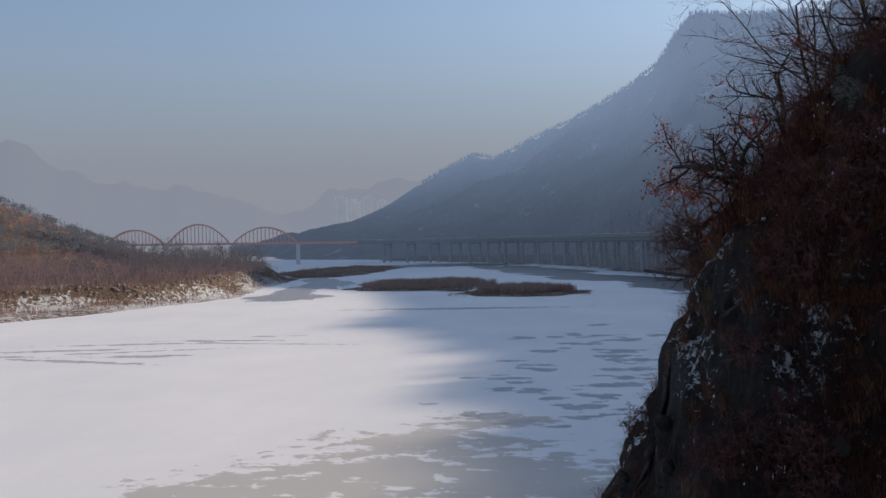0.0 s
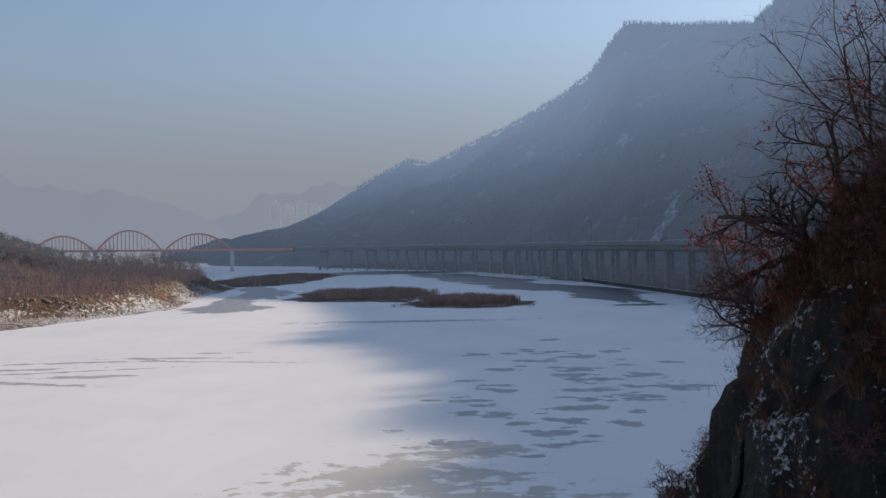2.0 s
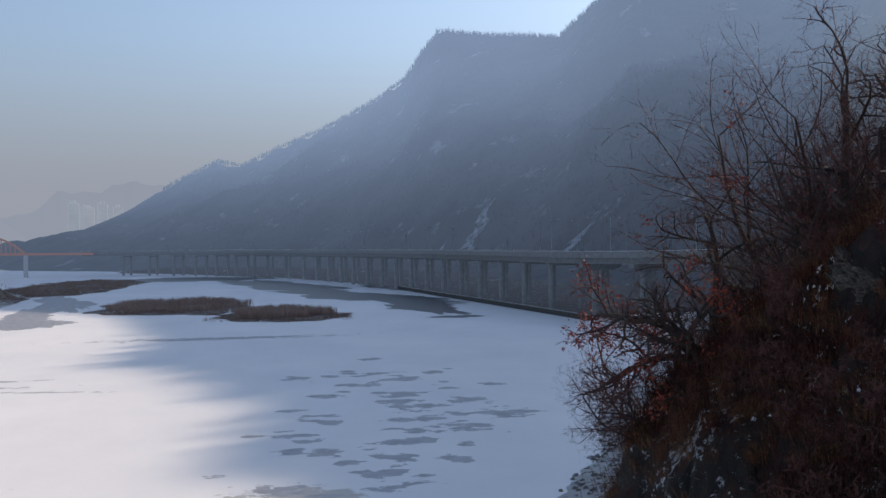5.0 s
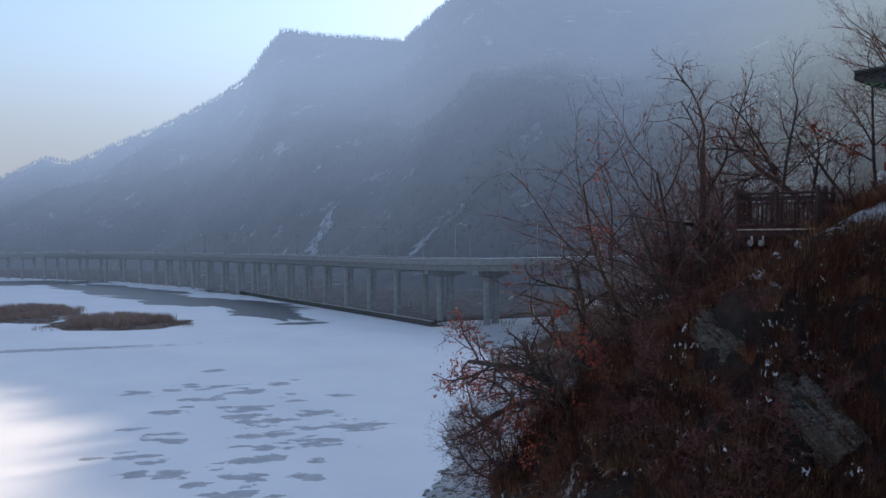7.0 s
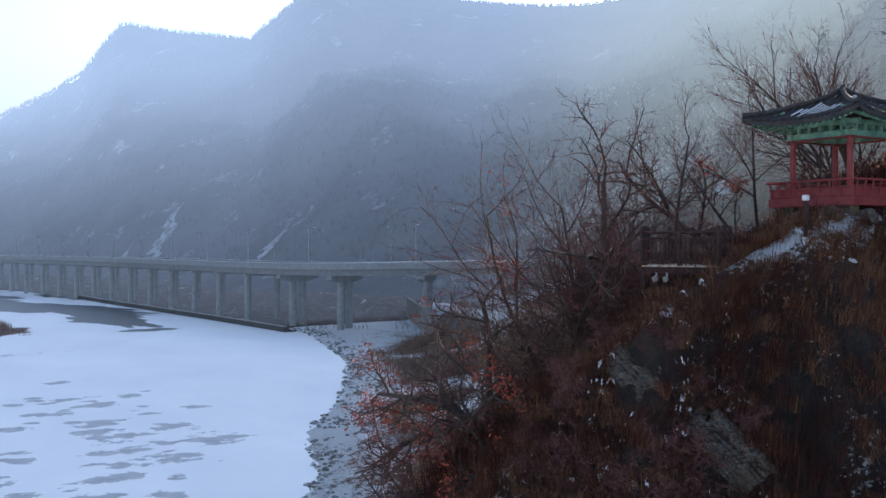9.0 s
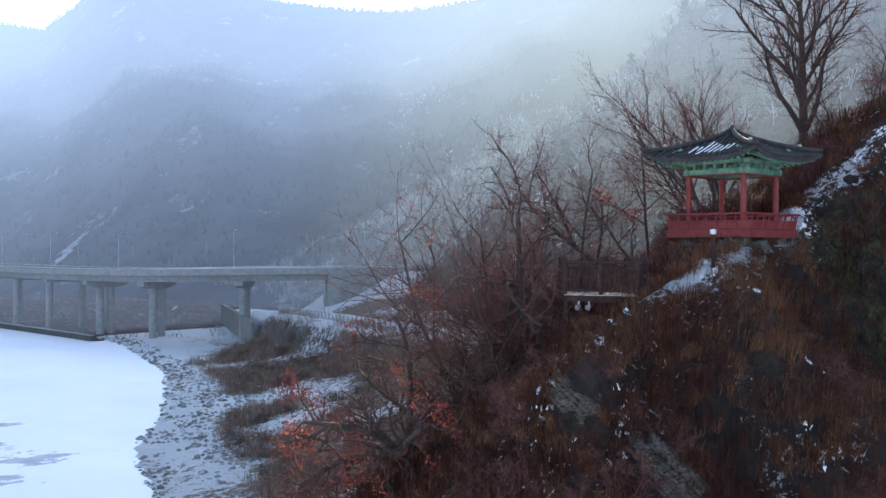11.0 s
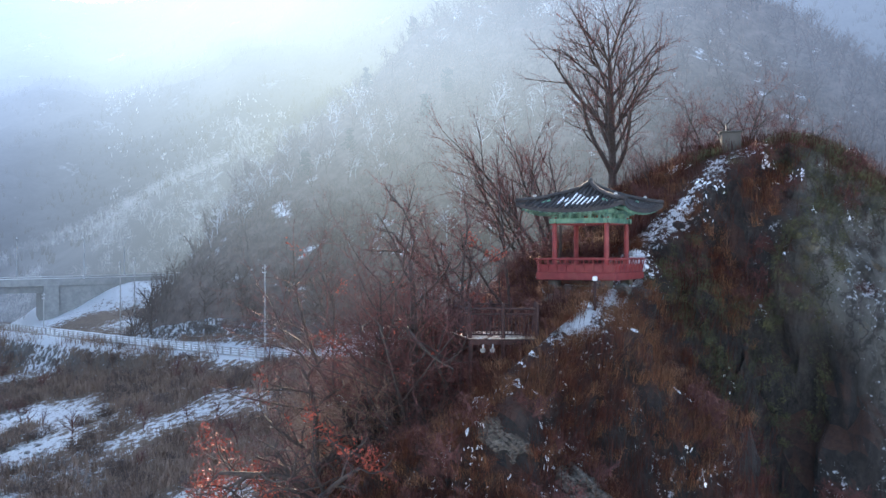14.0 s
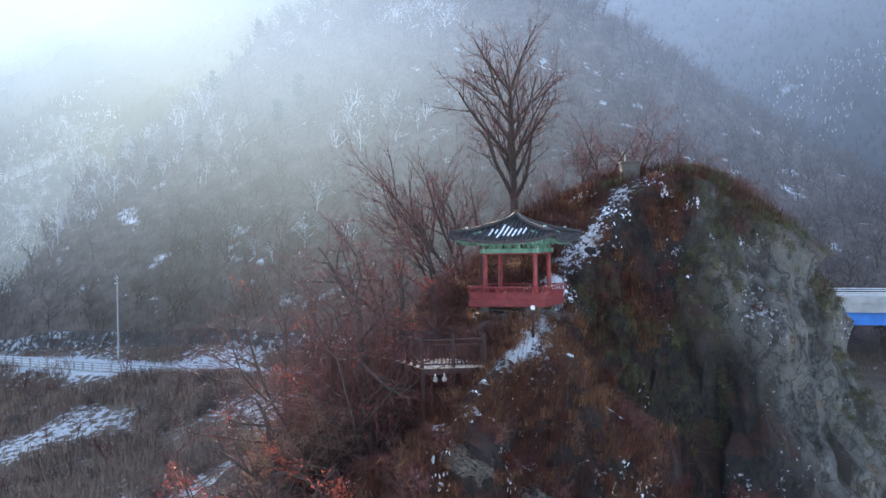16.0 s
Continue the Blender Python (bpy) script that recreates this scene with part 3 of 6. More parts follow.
def rock_surface(x, y):
    """The headland with its broken rock: where the ground over x, y really lies, and how steep it is."""
    h = headland(x, y)
    sx, sy = headland(x + 0.5, y) - headland(x - 0.5, y), headland(x, y + 0.5) - headland(x, y - 0.5)
    steep = np.hypot(sx, sy)
    push = np.zeros_like(x)
    rocky = (steep > 0.7) & (h > -3) & (x < 45) & (y < 52)
    push[rocky] = crag(x[rocky], y[rocky], h[rocky])
    face = ramp(x, 27, 30) * (1 - ramp(y, 31, 34))
    push = push * ramp(steep, 0.7, 1.9) * (1.15 + 0.9 * face) + face * ramp(steep, 0.7, 1.9) * (0.5 * fbm(x * 1.6, y * 1.6 + h * 0.25, 5.0, 4, 79) + 0.4 * np.abs(fbm(x - h * 0.2, y + h * 0.2, 2.2, 4, 89)))
    return x - push * sx / np.maximum(steep, 0.1), y - push * sy / np.maximum(steep, 0.1), np.maximum(h + 0.3 * push, -3), steep


gx, gy = np.meshgrid(np.arange(-8, 62, 0.29), np.arange(2, 74, 0.29))
hz = headland(gx, gy)
rx, ry, rz, steep = rock_surface(gx, gy)
keep_v = np.stack([rx, ry, rz], -1).reshape(-1, 3)
faces = grid_faces(*gx.shape)
faces = faces[(hz.ravel()[faces] > -2.9).any(1)]
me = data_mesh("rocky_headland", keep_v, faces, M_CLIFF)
PATH_SNOW = [(13.2, 37.7), (14.4, 37.8), (16.3, 37.4), (18.0, 36.8), (19.6, 36.7), (22, 37.2), (26.5, 38.5), (29, 38.2), (31.5, 36.6), (35, 35.2), (37.5, 33.6)]
dp, _, _ = along(PATH_SNOW, gx, gy)
snow = 0.215 + 0.42 * fbm(gx, gy, 2.2, 4, 71) + 0.36 * (1 - ramp(dp, 0.2, 1.3)) * (0.8 + 0.9 * fbm(gx, gy, 1.1, 3, 75)) + 0.27 * np.exp(-(((gx - 18.7) / 1.9) ** 2 + ((gy - 36.6) / 1.1) ** 2)) + 0.30 * np.exp(-(((gx - 13.9) / 0.7) ** 2 + ((gy - 37.7) / 0.5) ** 2)) - 0.10 * ramp(steep, 1.2, 2.2) + 0.10 * (1 - ramp(dp, 0.5, 1.5)) * ramp(gx, 28, 30) + 0.10 * (1 - ramp(hz, 19, 24)) * (1 - ramp(gx, 14, 18))
# paler rock colour stands in for brighter light on the south face
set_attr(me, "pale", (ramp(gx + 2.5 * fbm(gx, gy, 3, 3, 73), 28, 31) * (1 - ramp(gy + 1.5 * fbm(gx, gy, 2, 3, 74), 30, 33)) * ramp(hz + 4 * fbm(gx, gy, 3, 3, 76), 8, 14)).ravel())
set_attr(me, "snow", snow.ravel())
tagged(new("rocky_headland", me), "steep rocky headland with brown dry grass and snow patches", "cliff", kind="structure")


# ---- the left bank ----
LEFT_SHORE = [(-420, -60), (-260, 110), (-150, 225), (-126, 280), (-113, 327), (-106, 362), (-116, 430), (-122, 520), (-150, 600), (-196, 690), (-300, 760), (-620, 900)]


def left_bank(x, y):
    d, side, _ = along(LEFT_SHORE, x, y)
    inland = np.where(side > 0, d, -d)
    n1, n2 = fbm(x, y, 40, 4, 81), fbm(x, y, 9, 3, 83)
    start = 34 - 27 * ramp(y, 285, 345) + 5 * n1
    h = 0.9 * ramp(inland, 0, 10) + 6.0 * ramp(inland, start, start + 12) + 4.0 * ramp(inland, 60, 170) + 0.8 * n1 * ramp(inland, 5, 40) + 0.25 * n2 * ramp(inland, 2, 12)
    h = h + 52 * np.exp(-(((x + 385) / 105) ** 2 + ((y - 560) / 110) ** 2))
    return np.where(inland < 0, -0.5 + 0.05 * inland, h)


gx, gy = np.meshgrid(np.arange(-640, -90, 4.0), np.arange(-60, 900, 4.0))
hz = left_bank(gx, gy)
me = data_mesh("left_bank", np.stack([gx, gy, hz], -1).reshape(-1, 3), grid_faces(*gx.shape), M_LEFT_BANK, True)
set_attr(me, "snow", (0.30 + 0.5 * fbm(gx, gy, 30, 4, 91) + 0.18 * (1 - ramp(hz, 0.8, 1.8)) - 0.32 * ramp(hz, 3, 7)).ravel())
tagged(new("left_bank", me), "low brown river bank with rusty brush and snow", "river bank", kind="structure")


# ---- the mountain beyond the highway, and the far hills ----
# azimuth, distance of the foot, distance of the ridge, height of the ridge
MOUNTAIN = np.array([(-17, 1250, 1500, -2), (-13, 1100, 1500, 12), (-8, 1000, 1500, 74), (-5, 960, 1450, 119), (-3, 920, 1400, 141), (-1.6, 900, 1380, 133), (0.6, 860, 1330, 155),
                     (4.7, 790, 1230, 186), (7.6, 730, 1150, 214), (8.6, 705, 1120, 238), (9.7, 690, 1100, 257), (12.3, 640, 1080, 244), (16.6, 560, 1020, 224), (18.2, 545, 980, 238), (20.7, 520, 960, 270),
                     (22.5, 500, 960, 256), (28, 460, 1000, 262), (32, 445, 960, 246), (36, 430, 920, 234), (38, 425, 885, 230), (40, 420, 850, 228), (41.7, 418, 822, 227), (43, 415, 800, 228), (45, 410, 770, 218), (47.5, 408, 737, 213), (50, 405, 705, 211), (55, 400, 640, 201), (70, 390, 600, 190), (95, 380, 600, 186), (135, 380, 640, 130)])
HUB = (-10.0, 15.0)


def mountain_height(az, r):
    foot, ridge, top = (np.interp(az, MOUNTAIN[:, 0], MOUNTAIN[:, k]) for k in (1, 2, 3))
    u = np.clip((r - foot) / (ridge - foot), 0, 1)
    x, y = HUB[0] + r * np.sin(np.radians(az)), HUB[1] + r * np.cos(np.radians(az))
    h = top * (0.25 * u + 0.75 * u ** 1.25) + fbm(x, y, 130, 5, 101) * 42 * np.sin(np.pi * u) + fbm(x, y, 30, 3, 103) * 2.5 * ramp(u, 0.02, 0.2)
    h = h - np.clip(r - ridge, 0, 900) * 0.35
    spur = 54 * np.exp(-(((x - 280) / 54) ** 2 + ((y - 328) / 70) ** 2)) * (1 + 0.25 * fbm(x, y, 40, 4, 107))
    return np.where(r < foot, -1.0 + 14.0 * ramp(r, foot - 90, foot) * ramp(az, 5, 20), np.maximum(h, 0) + 13.0 * ramp(az, 5, 20)) + spur, x, y


def haze_glow(x, y, z):
    """How strongly a far place glows as painted haze, more towards the sun."""
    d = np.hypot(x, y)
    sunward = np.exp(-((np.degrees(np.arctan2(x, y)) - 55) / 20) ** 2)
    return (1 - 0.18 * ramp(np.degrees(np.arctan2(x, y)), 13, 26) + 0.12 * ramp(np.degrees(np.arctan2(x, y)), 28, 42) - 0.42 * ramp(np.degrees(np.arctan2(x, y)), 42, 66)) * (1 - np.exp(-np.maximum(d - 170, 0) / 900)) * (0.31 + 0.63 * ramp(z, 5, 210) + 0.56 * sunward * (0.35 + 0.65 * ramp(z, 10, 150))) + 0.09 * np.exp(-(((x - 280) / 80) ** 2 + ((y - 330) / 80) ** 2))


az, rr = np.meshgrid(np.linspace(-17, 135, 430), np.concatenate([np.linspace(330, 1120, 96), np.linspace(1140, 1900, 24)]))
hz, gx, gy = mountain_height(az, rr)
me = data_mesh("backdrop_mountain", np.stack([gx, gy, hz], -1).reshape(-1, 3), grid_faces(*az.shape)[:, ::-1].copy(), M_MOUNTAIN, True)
# blue haze painted on the slope as glow
set_attr(me, "painted_haze", haze_glow(gx, gy, hz).ravel())
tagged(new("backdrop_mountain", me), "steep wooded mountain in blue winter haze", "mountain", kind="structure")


# glow strength of the haze painted on the far hills and bank
HILL_GLOW = 0.68


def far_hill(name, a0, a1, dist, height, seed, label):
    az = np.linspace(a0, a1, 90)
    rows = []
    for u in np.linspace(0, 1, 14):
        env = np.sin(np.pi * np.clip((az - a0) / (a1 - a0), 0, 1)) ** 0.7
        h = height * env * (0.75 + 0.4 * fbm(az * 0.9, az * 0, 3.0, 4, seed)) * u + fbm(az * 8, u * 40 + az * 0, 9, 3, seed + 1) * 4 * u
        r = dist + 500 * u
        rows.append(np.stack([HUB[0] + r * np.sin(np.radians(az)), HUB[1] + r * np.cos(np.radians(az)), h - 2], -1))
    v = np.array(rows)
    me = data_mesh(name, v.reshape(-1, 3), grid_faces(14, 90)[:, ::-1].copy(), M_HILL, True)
    set_attr(me, "painted_haze", np.full(len(me.vertices), HILL_GLOW))
    tagged(new(name, me), label, "hill", kind="structure")


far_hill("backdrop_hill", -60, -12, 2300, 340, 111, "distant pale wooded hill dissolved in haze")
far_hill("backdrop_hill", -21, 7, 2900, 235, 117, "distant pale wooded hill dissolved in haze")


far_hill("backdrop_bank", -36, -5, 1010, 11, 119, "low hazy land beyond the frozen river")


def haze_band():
    """An added glowing sheet for the pale layer of winter haze along the horizon, far behind everything."""
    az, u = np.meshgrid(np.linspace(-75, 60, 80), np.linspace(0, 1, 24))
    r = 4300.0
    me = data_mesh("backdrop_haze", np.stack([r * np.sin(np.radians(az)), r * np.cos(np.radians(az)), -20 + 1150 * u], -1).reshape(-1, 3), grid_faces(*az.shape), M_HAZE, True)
    set_attr(me, "painted_haze", ((1 - ramp(u, 0.18, 1.0)) * 0.95).ravel())
    ob = tagged(new("backdrop_haze", me), "glowing sheet painted as pale winter haze low over the horizon", "haze", kind="structure")
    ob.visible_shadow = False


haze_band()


# ---- far apartment towers ----
def apartment_tower(x, y, w, d, h, turn):
    top = thing("apartment_tower", "pale high-rise apartment block far off in haze", "apartment block", "far apartment blocks", at=pose(x, y, 0, 0, 0, turn))
    body = part("wall", box((w, d, h), (0, 0, h / 2), 0.3), M_FLAT, top)
    roof = part("roof", box((w * 0.4, d * 0.6, 4), (0, 0, h + 1.95), 0.2), M_FLAT, top)
    # walls and windows glow only as painted haze
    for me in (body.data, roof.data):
        set_attr(me, "painted_haze", np.full(len(me.vertices), 0.48))
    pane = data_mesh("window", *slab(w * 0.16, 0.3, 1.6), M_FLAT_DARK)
    set_attr(pane, "painted_haze", np.full(len(pane.vertices), 0.44))
    for k in range(int(h / 6) - 1):
        for j in range(4):
            wdw = part("window", pane, None, top)
            wdw.location = ((j - 1.5) * w * 0.23, -d / 2 - 0.1, 5 + k * 6)


def slab(w, d, h):
    v = [(sx * w / 2, sy * d / 2, sz * h / 2) for sx in (-1, 1) for sy in (-1, 1) for sz in (-1, 1)]
    return v, [(0, 1, 3, 2), (4, 6, 7, 5), (0, 4, 5, 1), (2, 3, 7, 6), (0, 2, 6, 4), (1, 5, 7, 3)]


for a, r, w, h in ((-10.7, 1560, 15, 88), (-10.0, 1620, 20, 84), (-9.2, 1600, 13, 90), (-8.4, 1660, 13, 86)):
    apartment_tower(HUB[0] + r * math.sin(radians(a)), HUB[1] + r * math.cos(radians(a)), w, 14, h, -a + 12)


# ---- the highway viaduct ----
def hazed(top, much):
    """Paints haze as glow onto every part of a far thing."""
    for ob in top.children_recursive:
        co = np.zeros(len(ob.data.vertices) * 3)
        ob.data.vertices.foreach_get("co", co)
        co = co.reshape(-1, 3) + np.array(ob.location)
        if "painted_haze" not in ob.data.attributes:
            set_attr(ob.data, "painted_haze", much * haze_glow(co[:, 0], co[:, 1], co[:, 2]))


def viaduct():
    top = thing("highway_viaduct", "long grey concrete highway viaduct on round piers", "viaduct")
    n_bridge = int(np.argmin(np.hypot(HIGHWAY[:, 0] - 205, HIGHWAY[:, 1] - 266)))
    line = HIGHWAY[: n_bridge + 1]
    n_abut = int(np.argmin(np.hypot(line[:, 0] - 153, line[:, 1] - 278.8)))
    part("deck", data_mesh("deck", *sweep(line, [(-9.5, 0), (9.5, 0), (9.5, -0.9), (7.4, -1.1), (6.6, -2.9), (-6.6, -2.9), (-7.4, -1.1), (-9.5, -0.9)]), M_VIADUCT), None, top)
    part("road_surface", data_mesh("road_surface", *sweep(line + np.array([0, 0, 0.0]), [(-8.9, 0.005), (8.9, 0.005), (8.9, 0.05), (-8.9, 0.05)]), M_ASPHALT), None, top)
    for s in (-1, 1):
        part("parapet", data_mesh("parapet", *sweep(line, [(s * 9.55, -0.5), (s * 9.55, 0.85), (s * 9.3, 0.9), (s * 9.1, 0.05)][::s]), M_VIADUCT), None, top)
        part("guard_rail", data_mesh("guard_rail", *sweep(line, [(s * 9.4 - 0.06, 1.15), (s * 9.4 + 0.06, 1.15), (s * 9.4 + 0.06, 1.3), (s * 9.4 - 0.06, 1.3)]), M_STEEL), None, top, "galvanised top rail")
    seg = np.linalg.norm(np.diff(line[:, :2], axis=0), axis=1)
    s = np.concatenate([[0], np.cumsum(seg)])
    end = s[n_abut]
    # twin columns under every span; the three bents nearest the abutment carry a wide hammerhead
    stations = [end - 27, end - 57] + list(np.arange(end - 82, 20, -25.0))
    for number, dist in enumerate(stations):
        p = [np.interp(dist, s, line[:, k]) for k in range(3)]
        q = [np.interp(dist + 1, s, line[:, k]) for k in range(3)]
        a = math.atan2(q[1] - p[1], q[0] - p[0])
        nx, ny = math.sin(a), -math.cos(a)
        wide = number < 3
        lo, hi, half, low = (3.2, 7.6, 1.3, -5.2) if wide else (7.2, 7.6, 0.9, -3.9)
        bm = bmesh.new()
        vs = [bm.verts.new((nx * x + math.cos(a) * w, ny * x + math.sin(a) * w, z)) for w in (-half, half) for x, z in ((-lo, low), (lo, low), (hi, low + 1.0), (hi, -2.9), (-hi, -2.9), (-hi, low + 1.0))]
        for k in range(6):
            bm.faces.new((vs[k], vs[(k + 1) % 6], vs[6 + (k + 1) % 6], vs[6 + k]))
        bm.faces.new(vs[:6][::-1])
        bm.faces.new(vs[6:])
        bmesh.ops.recalc_face_normals(bm, faces=bm.faces)
        cap = part("pier_cap", bm, M_VIADUCT, top)
        cap.location = p
        for k in (-1, 1):
            gap = 2.0 if wide else 6.0
            x, y = p[0] + nx * gap * k, p[1] + ny * gap * k
            part("pier", rod((x, y, -2), (x, y, p[2] + low + 0.1), 1.25 if wide else 1.15, sides=20), M_VIADUCT, top)
    # abutment block and the wing wall that carries the road to the embankment
    ab = line[n_abut]
    d = line[n_abut + 1] - ab
    a = math.atan2(d[1], d[0])
    part("abutment", box((4.0, 19.6, 16), (ab[0], ab[1], ab[2] - 8.6), 0.1, a), M_VIADUCT, top)
    part("wing_wall", data_mesh("wing_wall", *sweep(line[n_abut:], [(9.0, -14.0), (9.0, -0.95), (-9.0, -0.95), (-9.0, -14.0)]), M_VIADUCT), None, top)
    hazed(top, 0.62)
    return line, s


V_LINE, V_S = viaduct()


def road_at(s, across):
    p = [np.interp(s, V_S, V_LINE[:, k]) for k in range(3)]
    q = [np.interp(s + 1, V_S, V_LINE[:, k]) for k in range(3)]
    a = math.atan2(q[1] - p[1], q[0] - p[0])
    return p[0] + math.sin(a) * across, p[1] - math.cos(a) * across, p[2], a


def street_lamp(at, tall=11.5):
    top = thing("street_lamp", "tall slim galvanised street lamp on the viaduct parapet", "street lamp", "street lamps on the highway", at=at)
    part("pole", rod((0, 0, 0), (0, 0, tall), 0.15, 0.09, 8), M_LAMP, top)
    part("base_plate", box((0.5, 0.5, 0.12), (0, 0, 0.06), 0.02), M_STEEL, top)
    part("arm", rod((0, 0, tall - 0.1), (0, 2.2, tall + 0.35), 0.08, 0.07, 6), M_LAMP, top)
    part("lamp_head", box((0.35, 0.9, 0.16), (0, 2.5, tall + 0.4), 0.05), M_WHITE, top)
    return top


lamp = None
for k, s in enumerate(np.arange(V_S[-1] - 8, 330, -36.0)):
    for side in (1, -1):
        x, y, z, a = road_at(s - (16 if side < 0 else 0), 9.35 * side)
        m = pose(x, y, z + 0.88, 0, 0, math.degrees(a) + (0 if side > 0 else 180))
        lamp = street_lamp(m) if lamp is None else (copy_thing(lamp, m) and lamp)


# ---- the pavilion ----
def pavilion(at):
    top = thing("pavilion", "small red and green timber pavilion with a curved black tile roof", "pavilion", at=at)
    floor_z, col, plat, eave = 0.0, 1.33, 1.95, 2.6
    # stone footing and floor
    for sx in (-1, 1):
        for sy in (-1, 1):
            part("footing", box((0.5, 0.5, 0.75), (sx * col, sy * col, -0.55), 0.05), M_STONE, top)
    base = part("platform", box((2 * plat, 2 * plat, 0.16), (0, 0, -0.08), 0.02), M_RED_WOOD, top, "red painted timber floor platform")
    for s in (-1, 1):
        part("fascia", box((2 * plat + 0.1, 0.07, 0.34), (0, s * (plat + 0.02), -0.2), 0.01), M_RED_WOOD, base)
        part("fascia", box((0.07, 2 * plat - 0.04, 0.34), (s * (plat + 0.02), 0, -0.2), 0.01), M_RED_WOOD, base)
    for k in range(5):
        part("joist", box((0.14, 2 * plat - 0.2, 0.2), (-1.5 + k * 0.75, 0, -0.27), 0.01), M_RED_WOOD, base)
    for sx in (-1, 1):
        for sy in (-1, 1):
            part("column", rod((sx * col, sy * col, 0.0), (sx * col, sy * col, 2.62), 0.125, 0.115, 16), M_RED_WOOD, top)
            part("bracket", box((0.5, 0.16, 0.14), (sx * col, sy * col, 2.66), 0.03), M_GREEN_WOOD, top)
            part("bracket", box((0.16, 0.5, 0.14), (sx * col, sy * col, 2.79), 0.03), M_GREEN_WOOD, top)
    # railing flares outwards a little, as on old pavilions
    for k in range(4):
        turn = Matrix.Rotation(k * math.pi / 2, 4, "Z")
        rail = part("railing", box((2 * plat + 0.2, 0.08, 0.08), (0, -plat - 0.12, 0.62), 0.02), M_RED_WOOD, top)
        rail.matrix_basis = turn
        part("rail", box((2 * plat, 0.05, 0.06), (0, -plat - 0.03, 0.33), 0.01), M_RED_WOOD, rail)
        part("rail_panel", box((2 * plat, 0.035, 0.34), (0, -plat + 0.01, 0.17), 0.01), M_RED_WOOD, rail)
        for j in range(9):
            x = -plat + 0.1 + j * (2 * plat - 0.2) / 8
            part("baluster", rod((x, -plat + 0.02, 0.0), (x, -plat - 0.12, 0.62), 0.035, 0.03, 6), M_RED_WOOD, rail)
    # painted lintels and frieze blocks
    for k in range(4):
        turn = Matrix.Rotation(k * math.pi / 2, 4, "Z")
        b = part("lintel", box((2 * col + 0.5, 0.16, 0.24), (0, -col, 2.45), 0.02), M_GREEN_WOOD, top, "green painted lintel")
        b.matrix_basis = turn
        part("red_band", box((2 * col + 0.4, 0.17, 0.05), (0, -col, 2.29), 0.005), M_RED_WOOD, b)
        part("purlin", box((2 * col + 0.9, 0.2, 0.2), (0, -col, 2.88), 0.04), M_GREEN_WOOD, b)
        for j in range(5):
            part("frieze_block", box((0.16, 0.2, 0.24), (-1.0 + j * 0.5, -col, 2.68), 0.03), M_GREEN_WOOD, b)

    def lift(v, u):
        return 0.30 * abs(v) ** 2.6 * (1 - u) ** 1.5

    def roof_pt(x, u, thick=0.0):
        """x along the eave in metres, u from the eave (0) to the top (1)."""
        e = eave * (1 - u) * (1 + 0.05 * abs(x / eave) ** 3)
        z = 2.98 + 1.22 * (0.62 * u + 0.38 * u * u) + lift(x / max(eave * (1 - u), 0.05) if u < 0.97 else 0, u)
        return Vector((x, -e, z - thick))

    # roof shell: four concave slopes with real thickness
    bm = bmesh.new()
    for k in range(4):
        m = Matrix.Rotation(k * math.pi / 2, 4, "Z")
        for thick in (0.0, 0.17):
            g = []
            for i in range(9):
                u = i / 8
                w = eave * (1 - u) * 1.05
                g.append([bm.verts.new(m @ roof_pt(-w + 2 * w * j / 14, u, thick)) for j in range(15)])
            for i in range(8):
                for j in range(14):
                    f = (g[i][j], g[i][j + 1], g[i + 1][j + 1], g[i + 1][j])
                    bm.faces.new(f if thick == 0 else f[::-1])
            if thick == 0:
                rim = g[0]
            else:
                for j in range(14):
                    bm.faces.new((g[0][j], g[0][j + 1], rim[j + 1], rim[j]))
    bmesh.ops.remove_doubles(bm, verts=bm.verts, dist=0.004)
    bmesh.ops.recalc_face_normals(bm, faces=bm.faces)
    roof = part("roof", bm, M_TILE, top, "curved black clay tile roof with snow")
    # rafters under the eaves
    for k in range(4):
        m = Matrix.Rotation(k * math.pi / 2, 4, "Z")
        for j in range(19):
            x = -2.3 + j * 4.6 / 18
            a, b = roof_pt(x, 0.03, 0.24), roof_pt(x * 0.8, 0.5, 0.30)
            part("rafter", rod(m @ a, m @ b, 0.05, 0.05, 6), M_GREEN_WOOD, roof)
    # rows of cover tiles, hips and the finial
    for k in range(4):
        m = Matrix.Rotation(k * math.pi / 2, 4, "Z")
        for j in range(21):
            x = -2.5 + j * 0.25
            top_u = max(0.06, 1 - abs(x) / (eave * 1.02))
            if top_u < 0.12:
                continue
            steps = max(2, int(top_u * 9))
            line = [m @ (roof_pt(x, top_u * q / steps) + Vector((0, -0.03 if q == 0 else 0, 0.035))) for q in range(steps + 1)]
            part("tile_course", tube_mesh("tile_course", line, 0.062, M_TILE), None, roof)
            # snow lies in the valleys of the slope that faces west, and a little on the south slope
            if k in (3, 0) and 4 <= j <= 16 and (k == 3 or j in (9, 12, 13, 14)):
                lo, hi = (0.10 + 0.22 * lattice(j, 1.0, 2) + 0.12 * abs(j - 9) / 6, 0.78 - 0.05 * abs(j - 9) - 0.20 * lattice(j, 2.0, 2)) if k == 3 else (0.45, 0.75)
                xs = x + 0.13
                hi = min(hi, 1 - abs(xs) / eave - 0.06)
                if hi - lo > 0.12:
                    line = [m @ (roof_pt(xs, lo + (hi - lo) * q / 5) + Vector((0, 0, 0.03))) for q in range(6)]
                    part("snow_strip", tube_mesh("snow_strip", line, 0.058 if k == 3 else 0.035, M_SNOW), None, roof)
